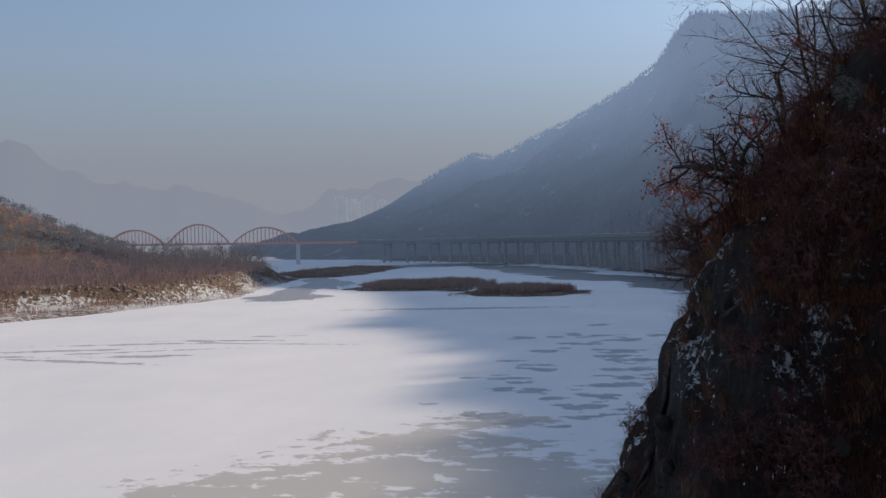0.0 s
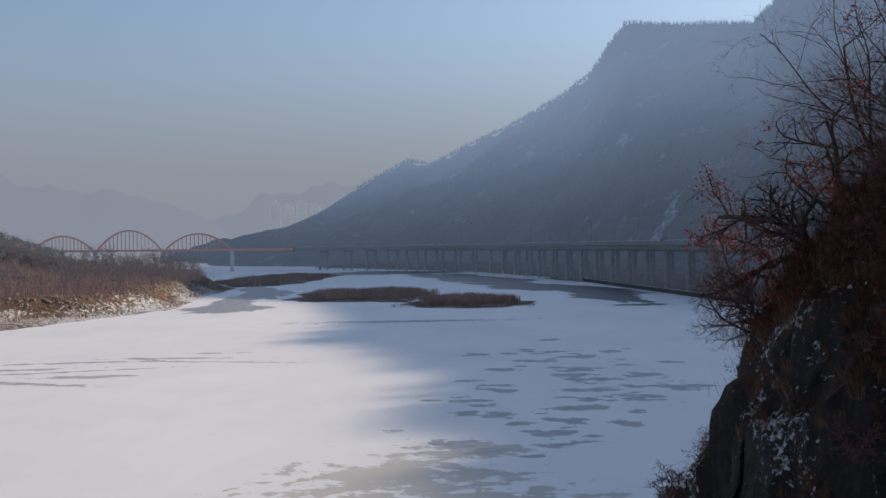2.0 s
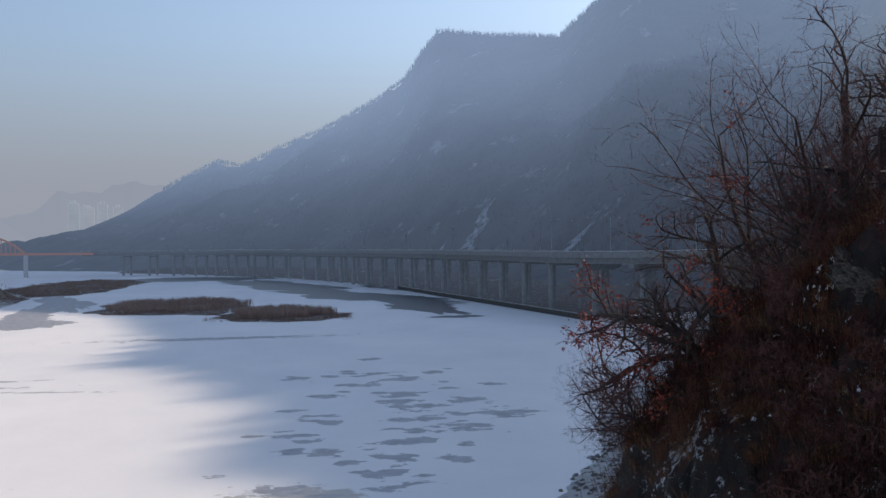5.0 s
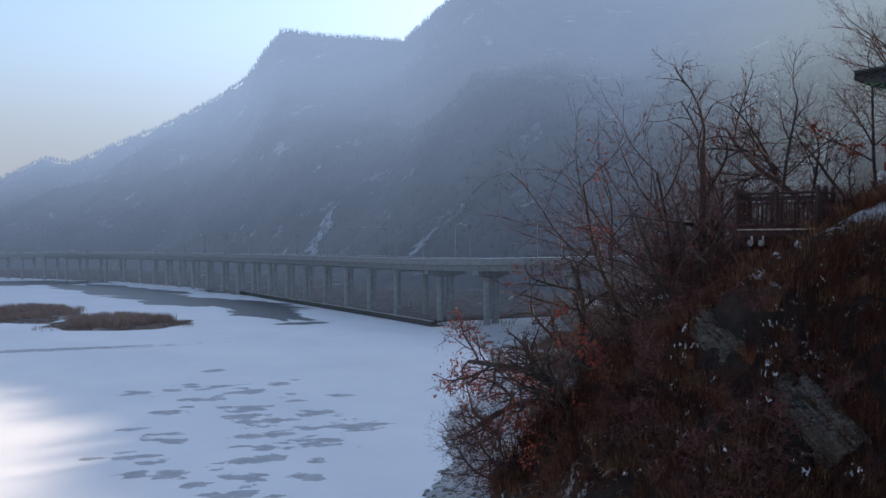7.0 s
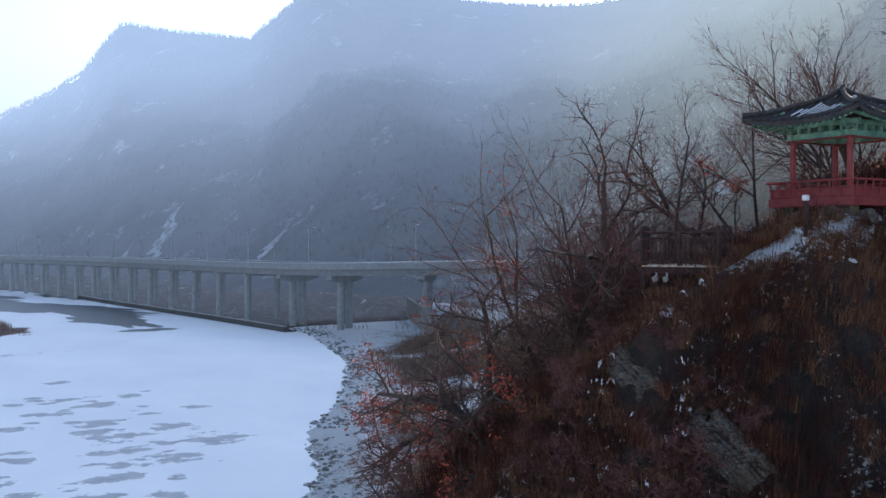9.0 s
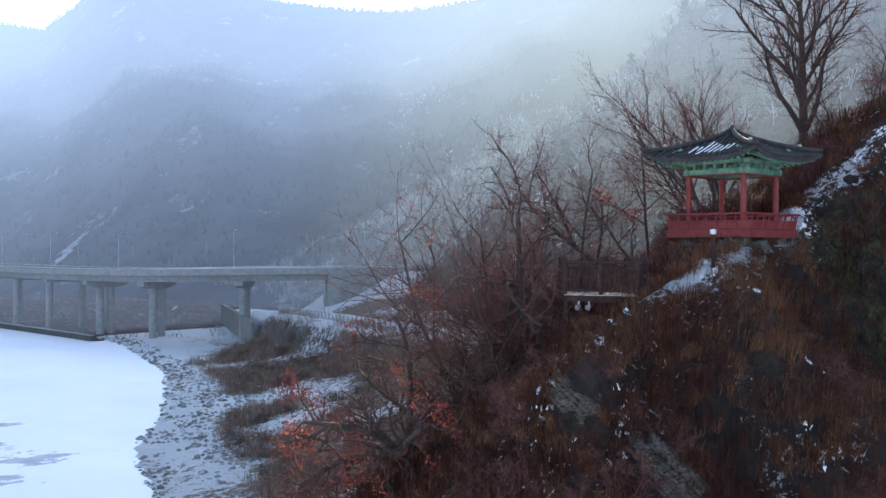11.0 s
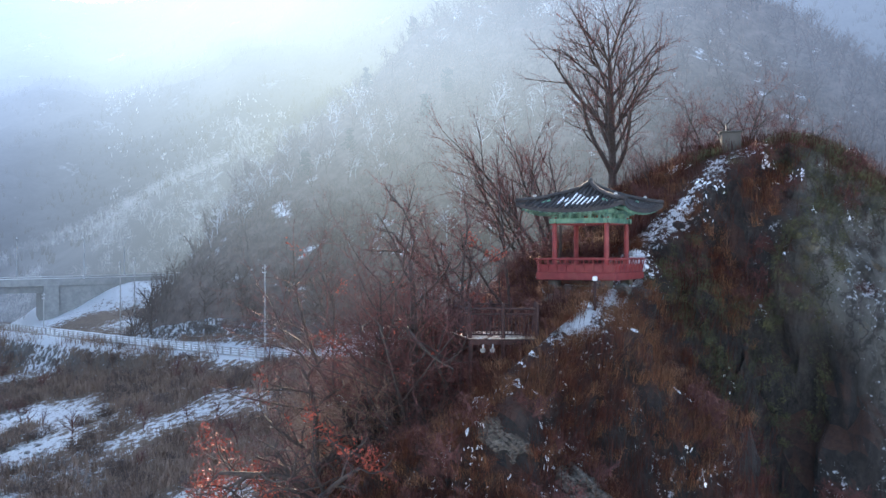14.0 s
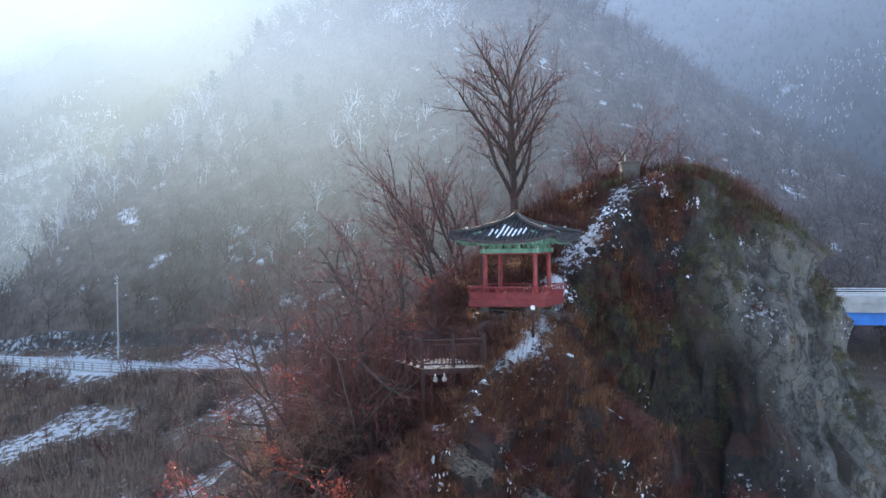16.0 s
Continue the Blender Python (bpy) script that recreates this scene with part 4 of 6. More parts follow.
        hip = [m @ (Vector((eave * 1.05 * (1 - u), -eave * 1.05 * (1 - u), roof_pt(eave * 1.05 * (1 - u), u).z + 0.10)) if u < 0.95 else Vector((0.05, -0.05, 4.34))) for u in np.linspace(0.0, 1, 9)]
        part("hip_ridge", tube_mesh("hip_ridge", hip, 0.11, M_TILE), None, roof)
        part("hip_knob", box((0.16, 0.16, 0.14), hip[2] + Vector((0, 0, 0.12)), 0.04), M_CONCRETE, roof, "pale end tile")
    part("finial", rod((0, 0, 4.2), (0, 0, 4.55), 0.17, 0.07, 12), M_TILE, roof)
    return top


def tube_mesh(name, line, radius, mat, sides=6):
    line = [Vector(p) for p in line]
    verts, faces = [], []
    for i, p in enumerate(line):
        d = (line[min(i + 1, len(line) - 1)] - line[max(i - 1, 0)]).normalized()
        q = d.to_track_quat("Z", "Y")
        for k in range(sides):
            a = 2 * math.pi * k / sides
            verts.append(p + q @ Vector((radius * math.cos(a), radius * math.sin(a), 0)))
    for i in range(len(line) - 1):
        for k in range(sides):
            a, b = i * sides + k, i * sides + (k + 1) % sides
            faces.append((a, b, b + sides, a + sides))
    faces.append(tuple(range(sides))[::-1])
    faces.append(tuple(range((len(line) - 1) * sides, len(line) * sides)))
    return data_mesh(name, verts, faces, mat, True)


pavilion(pose(24.1, 39.35, 30.86, 0, 0, 4))


# ---- the viewing deck on its posts ----
def railing_run(top, a, b, posts, z0, slope=0.0, height=1.22, first=True):
    """Posts with caps, two rails and balusters from a to b; slope in metres over the run."""
    a, b = Vector((*a, z0)), Vector((*b, z0 + slope))
    d = b - a
    for k in range(0 if first else 1, posts):
        p = a + d * (k / (posts - 1))
        post = part("post", box((0.13, 0.13, height + 0.12), p + Vector((0, 0, (height + 0.12) / 2)), 0.01), M_DARK_WOOD, top)
        part("post_cap", rod(p + Vector((0, 0, height + 0.12)), p + Vector((0, 0, height + 0.24)), 0.085, 0.04, 8), M_DARK_WOOD, post)
    for z, r in ((height, 0.045), (height - 0.22, 0.03), (0.14, 0.035)):
        part("rail", rod(a + Vector((0, 0, z)), b + Vector((0, 0, z)), r, r, 6), M_DARK_WOOD, top)
    n = max(3, int(d.length / 0.17))
    for k in range(1, n):
        p = a + d * (k / n)
        part("baluster", rod(p + Vector((0, 0, 0.14)), p + Vector((0, 0, height - 0.22)), 0.022, 0.022, 5), M_DARK_WOOD, top)


def viewing_deck():
    top = thing("viewing_deck", "dark timber viewing deck with railings on tall posts above the slope", "deck")
    o, ex, ey = Vector((14.9, 40.45)), Vector((0.53, -0.848)), Vector((0.848, 0.53))
    w, dep, z, flare = 2.8, 3.4, 28.25, 0.95
    turn = math.atan2(ex[1], ex[0])
    # the boards grow longer towards the back, where the deck widens
    for k in range(23):
        v = 0.08 + k * (dep - 0.1) / 22.5
        extra = flare * v / dep
        c = o + ex * ((w - extra) / 2) + ey * v
        part("floorboard", box((w + extra, 0.132, 0.045), (c[0], c[1], z - 0.022), 0.006, turn), M_PLANK, top)
    for k in (0.02, dep / 2, dep - 0.02):
        extra = flare * k / dep
        c = o + ex * ((w - extra) / 2) + ey * k
        part("beam", box((w + extra + 0.06, 0.14, 0.24), (c[0], c[1], z - 0.17), 0.01, turn), M_DARK_WOOD, top)
        for q in (0.05 - extra, w / 2, w - 0.05):
            c = o + ex * q + ey * k
            foot = float(headland(np.array(c[0]), np.array(c[1]))) - 0.6
            foot = min(foot, z - 1.0)
            part("leg", box((0.17, 0.17, z - 0.28 - foot), (c[0], c[1], (z - 0.28 + foot) / 2), 0.01, turn), M_DARK_WOOD, top)
    A, B = o, o + ex * w
    C, D = B + ey * dep, A + ey * dep - ex * flare
    railing_run(top, A, B, 3, z)
    railing_run(top, A, D, 5, z, first=False)
    railing_run(top, D, C - ex * 1.0, 4, z, first=False)
    railing_run(top, B, B + ey * 1.5, 3, z, first=False)
    for q in (0.55, 0.95):
        c = o + ex * q - ey * 0.14
        lampo = part("floodlight", rod((c[0], c[1], z - 0.47), (c[0] - ey[0] * 0.12, c[1] - ey[1] * 0.12, z - 0.49), 0.09, 0.11, 16), M_CONCRETE, top, "round pale floodlight under the deck edge")
        part("bracket", box((0.05, 0.05, 0.2), (c[0] + 0.03, c[1], z - 0.35)), M_STEEL, lampo)


viewing_deck()


def path_light():
    x, y = 19.3, 36.82
    z = float(headland(np.array(x), np.array(y)))
    top = thing("path_light", "white box lamp on a dark post beside the pavilion", "garden lamp", at=pose(x, y, z, 0, 0, 20))
    h = 30.68 - z
    part("post", box((0.12, 0.12, h), (0, 0, h / 2 - 0.1), 0.01), M_DARK_WOOD, top)
    part("lamp_head", box((0.24, 0.2, 0.2), (0, 0, h), 0.03), M_WHITE, top, "white lamp box")


path_light()


def hilltop_hut():
    x, y = 35.4, 36.2
    z = float(headland(np.array(x), np.array(y)))
    top = thing("concrete_hut", "small dark grey concrete box hut on the hilltop", "hut", at=pose(x, y, z + 0.05, 0, 0, 25))
    part("wall", box((1.05, 1.05, 1.5), (0, 0, 0.35), 0.03), M_DARK_CONCRETE, top)
    part("roof", box((1.2, 1.2, 0.1), (0, 0, 1.14), 0.03), M_DARK_CONCRETE, top)
    part("door", box((0.55, 0.05, 0.8), (0.1, -0.53, 0.5), 0.01), M_DARK_WOOD, top)
    part("marker_post", rod((0.3, 0.2, 1.15), (0.33, 0.2, 1.65), 0.03, 0.02, 6), M_PLANK, top, "thin yellow marker post")
    sx, sy = 37.2, 33.6
    slab_z = float(headland(np.array(sx), np.array(sy)))
    rock = thing("flat_rock", "flat grey rock with snow on the hilltop", "rock", at=pose(sx, sy, slab_z, 0, 0, 30))
    part("stone", data_mesh("stone", *stone_shape(5, 1.2, 0.8, 0.35), M_SNOW_STONE), None, rock)


def stone_shape(seed, a, b, c):
    rnd = random.Random(seed)
    bm = bmesh.new()
    bmesh.ops.create_icosphere(bm, subdivisions=1, radius=1)
    cut = [Vector((rnd.uniform(-1, 1), rnd.uniform(-1, 1), rnd.uniform(-0.3, 1))).normalized() for _ in range(5)]
    for v in bm.verts:
        for n in cut:
            d = v.co.dot(n) - 0.66
            if d > 0:
                v.co -= n * d
        v.co = Vector((v.co.x * a, v.co.y * b, v.co.z * c)) * rnd.uniform(0.92, 1.08)
    verts = [tuple(v.co) for v in bm.verts]
    faces = [tuple(v.index for v in f.verts) for f in bm.faces]
    bm.free()
    return verts, faces


hilltop_hut()


# ---- red arch bridge far down the river ----
def arch_bridge():
    top = thing("arch_bridge", "distant red steel bridge with three tied arches over the river", "bridge")
    a, b = Vector((-420, 806, 21)), Vector((-158, 889, 19.5))
    d = (b - a).normalized()
    side = Vector((-d.y, d.x, 0))
    L = (b - a).length
    part("deck", data_mesh("deck", *sweep([tuple(a + d * (L * k / 8)) for k in range(9)], [(-5, 0), (5, 0), (5, -1.8), (-5, -1.8)]), M_RED_STEEL), None, top)
    for x0, x1, rise in ((-362, -318, 11.5), (-314, -265, 16.0), (-261, -209, 13.0)):
        k0, k1 = (x0 - a.x) / d.x, (x1 - a.x) / d.x
        for s in (-1, 1):
            line = [a + d * (k0 + (k1 - k0) * q / 16) + side * 5 * s + Vector((0, 0, 0.2 + rise * (1 - (q / 8 - 1) ** 2))) for q in range(17)]
            arch = part("arch_rib", tube_mesh("arch_rib", line, 0.7, M_RED_STEEL, 6), None, top)
            for q in range(1, 16):
                p = line[q]
                part("hanger", rod((p.x, p.y, a.z - 1 + 0), tuple(p), 0.22, 0.22, 5), M_RED_STEEL, arch)
    for k in (0.1, 0.3, 0.4, 0.61, 0.81):
        p = a + d * (L * k)
        part("pier", box((3, 9, 20), (p.x, p.y, 9.2), 0.2, math.atan2(d.y, d.x)), M_VIADUCT, top)
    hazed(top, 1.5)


arch_bridge()


# ---- the blue girder bridge behind the headland ----
def girder_bridge():
    top = thing("girder_bridge", "grey road bridge with a bright blue steel girder", "bridge")
    line = smooth_line([(128, 70, 25.2), (126, 40, 25.2), (126, 10, 25.2), (128, -30, 25.2), (134, -70, 25.2)], 6)
    part("deck", data_mesh("deck", *sweep(line, [(-6, 0), (6, 0), (6, -1.6), (-6, -1.6)]), M_CONCRETE), None, top)
    for s in (-1, 1):
        part("parapet", data_mesh("parapet", *sweep(line, [(s * 6.02 - 0.12, -0.4), (s * 6.02 + 0.12, -0.4), (s * 6.02 + 0.12, 0.5), (s * 6.02 - 0.12, 0.5)]), M_CONCRETE), None, top)
        for z in (0.72, 1.0):
            part("guard_rail", data_mesh("guard_rail", *sweep(line, [(s * 6.0 - 0.05, z), (s * 6.0 + 0.05, z), (s * 6.0 + 0.05, z + 0.14), (s * 6.0 - 0.05, z + 0.14)]), M_STEEL), None, top)
        part("girder", data_mesh("girder", *sweep(line, [(s * 5.2 - 0.25, -3.3), (s * 5.2 + 0.25, -3.3), (s * 5.2 + 0.25, -1.62), (s * 5.2 - 0.25, -1.62)]), M_BLUE_STEEL), None, top, "bright blue painted girder")
    for y in (55, -10, -60):
        x = float(np.interp(y, line[::-1, 1], line[::-1, 0]))
        part("pier", box((4, 2.2, 22), (x, y, 10.8), 0.2), M_CONCRETE, top)


girder_bridge()


# ---- lower road: fence, retaining wall, utility poles, sign ----
def road_fence():
    top = thing("road_fence", "grey post and rail fence along the snowy lower road", "fence")
    near = LOWER_ROAD.copy()
    d = np.gradient(near[:, :2], axis=0)
    d /= np.linalg.norm(d, axis=1)[:, None]
    near[:, 0] -= d[:, 1] * 4.6
    near[:, 1] += d[:, 0] * 4.6
    near = near[(near[:, 1] > 70) & (near[:, 1] < 262)]
    post = data_mesh("post", *slab(0.22, 0.22, 1.5), M_FENCE)
    for p in smooth_line(near, 2.2):
        ob = part("post", post, None, top)
        ob.location = (p[0], p[1], p[2] + 0.7)
    for z in (0.45, 0.85, 1.25):
        part("rail", data_mesh("rail", *sweep(near, [(-0.06, z), (0.06, z), (0.06, z + 0.13), (-0.06, z + 0.13)]), M_FENCE), None, top)
    part("kerb", data_mesh("kerb", *sweep(near, [(-0.5, -1.2), (0.3, -1.2), (0.3, 0.12), (-0.5, 0.12)]), M_CONCRETE), None, top)


road_fence()


def retaining_wall():
    top = thing("retaining_wall", "pale concrete retaining wall beneath the viaduct", "wall")
    line = smooth_line([(119, 263, 1.0), (128, 286, 1.2), (140, 318, 1.2), (150, 345, 1.2)], 3)
    part("wall", data_mesh("wall", *sweep(line, [(-0.5, -2), (0.5, -2), (0.4, 7.2), (-0.4, 7.2)]), M_STAINED_WALL), None, top)
    part("coping", data_mesh("coping", *sweep(line, [(-0.6, 7.2), (0.6, 7.2), (0.6, 7.5), (-0.6, 7.5)]), M_STAINED_WALL), None, top)


retaining_wall()


def revetment():
    """The low sloped concrete edge between the ice and the bank under the viaduct."""
    top = thing("revetment", "low dark concrete revetment along the frozen river's edge", "revetment")
    line = smooth_line([(97, 322, 0.0), (95, 340, 0.0), (89, 385, 0.0), (83, 426, 0.0), (74, 486, 0.0), (64, 560, 0.0)], 4)
    part("slope", data_mesh("slope", *sweep(line, [(2.2, -0.6), (-1.6, 1.7), (-2.6, 1.7), (-2.6, -0.6)]), M_DARK_CONCRETE), None, top)
    part("coping", data_mesh("coping", *sweep(line, [(-1.5, 1.704), (-1.5, 1.95), (-2.5, 1.95), (-2.5, 1.704)]), M_CONCRETE), None, top)


revetment()


def utility_pole(x, y, tall, arm):
    z = float(bank(np.array(x), np.array(y)))
    top = thing("utility_pole", "slim grey concrete utility pole beside the lower road", "utility pole", "utility poles", at=pose(x, y, z - 0.2, 0, 0, arm))
    part("pole", rod((0, 0, 0), (0, 0, tall), 0.19, 0.11, 10), M_CONCRETE, top)
    for k in (0.6, 1.5):
        part("cross_arm", box((1.8, 0.1, 0.1), (0, 0.12, tall - k), 0.01), M_STEEL, top)
        for q in (-0.8, 0, 0.8):
            part("insulator", rod((q, 0.12, tall - k + 0.05), (q, 0.12, tall - k + 0.25), 0.05, 0.04, 6), M_WHITE, top)


for x, y, tall, arm in ((113, 149, 16, 20), (131.7, 215, 17, 35), (129.5, 207, 17, 35), (128, 240, 9, 35)):
    utility_pole(x, y, tall, arm)


def road_sign():
    top = thing("road_sign", "galvanised overhead road sign on a single pole", "road sign", at=pose(190, 256.5, 21.3, 0, 0, 30))
    part("pole", rod((0, 0, 0), (0, 0, 9.5), 0.17, 0.14, 10), M_STEEL, top)
    for z in (7.4, 8.8):
        part("arm", rod((0, 0, z), (5.2, 0, z), 0.09, 0.08, 8), M_STEEL, top)
    part("panel", box((2.6, 0.08, 2.0), (4.2, 0.06, 8.1), 0.02), M_STEEL, top, "bare metal back of the sign panel")


road_sign()


def parked_car(s, across, paint, label):
    x, y, z, a = road_at(s, across)
    top = thing("car", label, "car", at=pose(x, y, z + 0.06, 0, 0, math.degrees(a)))
    bm = box((4.4, 1.8, 0.62), (0, 0, 0.62), 0.12)
    part("body", bm, paint, top)
    bm = bmesh.new()
    vs = [bm.verts.new(c) for c in ((-1.5, -0.82, 0.9), (1.1, -0.82, 0.9), (1.1, 0.82, 0.9), (-1.5, 0.82, 0.9), (-1.05, -0.68, 1.45), (0.45, -0.68, 1.45), (0.45, 0.68, 1.45), (-1.05, 0.68, 1.45))]
    for q in ((3, 2, 1, 0), (4, 5, 6, 7), (0, 1, 5, 4), (1, 2, 6, 5), (2, 3, 7, 6), (3, 0, 4, 7)):
        bm.faces.new([vs[i] for i in q])
    cabin = part("cabin", bm, M_GLASS, top)
    part("roof_panel", box((1.5, 1.34, 0.05), (-0.3, 0, 1.47), 0.01), paint, cabin)
    for qx in (-1.35, 1.35):
        for qy in (-0.8, 0.8):
            part("wheel", rod((qx, qy - 0.1, 0.32), (qx, qy + 0.1, 0.32), 0.32, 0.32, 14), M_RUBBER, top)


S_NEAR = V_S[int(np.argmin(np.hypot(V_LINE[:, 0] - 101, V_LINE[:, 1] - 450)))]
parked_car(S_NEAR, 4.0, M_WHITE, "small white car on the viaduct road")


# ---- river details: bare ice, open water, reed islands ----
def blob(name, x, y, rx, ry, turn, mat, z, seed, rough=0.45, label="", category="", kind="structure", n=200):
    """A flat patch with a ragged, finger-like outline."""
    a = np.linspace(0, 2 * np.pi, n, endpoint=False)
    r = 1 + rough * fbm(np.cos(a) * 2 + seed * 9, np.sin(a) * 2, 0.9, 4, seed) + 0.6 * rough * fbm(np.cos(a) * 7 + seed, np.sin(a) * 7, 1.0, 5, seed + 3)
    px, py = rx * r * np.cos(a), ry * r * np.sin(a)
    c, s = math.cos(turn), math.sin(turn)
    v = [(x, y, z)] + [(x + c * p - s * q, y + s * p + c * q, z) for p, q in zip(px, py)]
    f = [(0, 1 + k, 1 + (k + 1) % n) for k in range(n)]
    ob = new(name, data_mesh(name, v, f, mat))
    return tagged(ob, label, category, kind=kind)


for k, (x, y, rx, ry, turn) in enumerate(((-88, 358, 14, 26, 0.0), (-96, 405, 8, 55, 0.1), (-100, 480, 10, 60, 0.25), (36, 492, 22, 88, 0.42), (0, 630, 24, 95, 0.30), (57, 351, 9, 5, 0.1), (54, 400, 11, 38, 0.1), (-70, 760, 60, 42, 0.2), (60, 585, 10, 48, 0.2))):
    blob("water", x, y, rx, ry, turn, M_WATER if k > 2 else M_WET, 0.02 + 0.004 * k, k + 130, 0.5, "dark open water between the ice sheets", "water")


def scatter(n, box2, height, test, seed):
    rnd = np.random.default_rng(seed)
    x = rnd.uniform(box2[0], box2[1], n)
    y = rnd.uniform(box2[2], box2[3], n)
    ok = test(x, y)
    x, y = x[ok], y[ok]
    return x, y, height(x, y)


def blades(name, x, y, z, count, tall, spread, width, mat, label, category, seed, droop=0.3, parent=None, fall=None):
    """Many thin bent blades or canes in one mesh: three triangles each."""
    rnd = np.random.default_rng(seed)
    n = len(x) * count
    bx = np.repeat(x, count) + rnd.normal(0, spread, n)
    by = np.repeat(y, count) + rnd.normal(0, spread, n)
    bz = np.repeat(z, count)
    a = rnd.uniform(0, 2 * np.pi, n) if fall is None else np.repeat(fall, count) + rnd.normal(0, 1.15, n)
    t = tall * rnd.uniform(0.55, 1.2, n)
    lean = rnd.uniform(0.05, 1, n) * droop * t
    w = width * rnd.uniform(0.7, 1.3, n)
    b = a + rnd.uniform(0.6, 2.4, n)
    across = np.stack([w * np.cos(b), w * np.sin(b), np.zeros(n)], 1)
    root = np.stack([bx, by, bz - 0.1], 1)
    mid = np.stack([bx + lean * 0.4 * np.cos(a), by + lean * 0.4 * np.sin(a), bz + t * 0.62], 1)
    tip = np.stack([bx + lean * np.cos(a), by + lean * np.sin(a), bz + t * np.maximum(1 - 0.35 * droop, 0.4)], 1)
    v = np.stack([root - across, root + across, mid + across * 0.75, mid - across * 0.75, tip], 1).reshape(-1, 3)
    i = np.arange(n) * 5
    f = np.concatenate([np.stack([i, i + 1, i + 2], 1), np.stack([i, i + 2, i + 3], 1), np.stack([i + 3, i + 2, i + 4], 1)])
    ob = new(name, data_mesh(name, v, f, mat))
    if parent is not None:
        ob.parent = parent
        return ob
    return tagged(ob, label, category, kind="stuff")


def mound(name, x, y, rx, ry, tall, mat, seed, label):
    u, a = np.meshgrid(np.linspace(0, 1, 10), np.linspace(0, 2 * np.pi, 61))
    r = u * (1 + 0.3 * fbm(np.cos(a) * 2 + seed, np.sin(a) * 2, 1.0, 4, seed))
    px, py = x + rx * r * np.cos(a), y + ry * r * np.sin(a)
    pz = tall * (1 - u ** 2) - 0.12 + 0.15 * fbm(px, py, 6, 3, seed)
    me = data_mesh(name, np.stack([px, py, pz], -1).reshape(-1, 3), grid_faces(*u.shape), mat, True)
    set_attr(me, "snow", (0.36 + 0.3 * fbm(px, py, 9, 3, seed + 2)).ravel())
    tagged(new(name, me), label, "island", kind="structure")


mound("island", -45, 432, 36, 50, 0.9, M_LEFT_BANK, 7, "low snow-patched gravel island with dry reeds")
mound("island", -3, 372, 25, 28, 0.7, M_LEFT_BANK, 9, "low snow-patched gravel island with dry reeds")
mound("island", -128, 660, 40, 130, 0.7, M_LEFT_BANK, 12, "flat grassy gravel spit in the river")


def in_oval(x, y, cx, cy, rx, ry, seed):
    return ((x - cx) / rx) ** 2 + ((y - cy) / ry) ** 2 < 0.75 + 0.5 * fbm(x, y, 12, 3, seed)


flat = lambda x, y: np.full_like(x, 0.4)
x, y, z = scatter(2600, (-85, 0, 375, 495), flat, lambda x, y: in_oval(x, y, -45, 435, 33, 46, 3) & (fbm(x, y, 9, 3, 4) > -0.25), 1)
blades("reed_bed", x, y, z, 9, 2.3, 0.9, 0.09, M_REED, "tall dry brown reeds on the river island", "reeds", 2)
x, y, z = scatter(2600, (-32, 26, 342, 404), flat, lambda x, y: in_oval(x, y, -4, 373, 20, 25, 5), 3)
blades("reed_bed", x, y, z, 9, 3.0, 0.7, 0.07, M_REED, "dense brown reeds at the island's edge", "reeds", 4)
x, y, z = scatter(160, (-40, 34, 338, 372), flat, lambda x, y: ~in_oval(x, y, -4, 373, 20, 25, 5) & in_oval(x, y, -2, 360, 32, 20, 6), 7)
blades("reed_bed", x, y, z - 0.35, 10, 0.9, 0.7, 0.06, M_REED, "thin tufts of reed standing in the ice", "reeds", 8)
x, y, z = scatter(900, (-170, -85, 540, 790), flat, lambda x, y: in_oval(x, y, -128, 660, 36, 120, 8), 5)
blades("reed_bed", x, y, z, 6, 1.2, 1.6, 0.18, M_REED, "short dry reeds on the gravel spit", "reeds", 6)


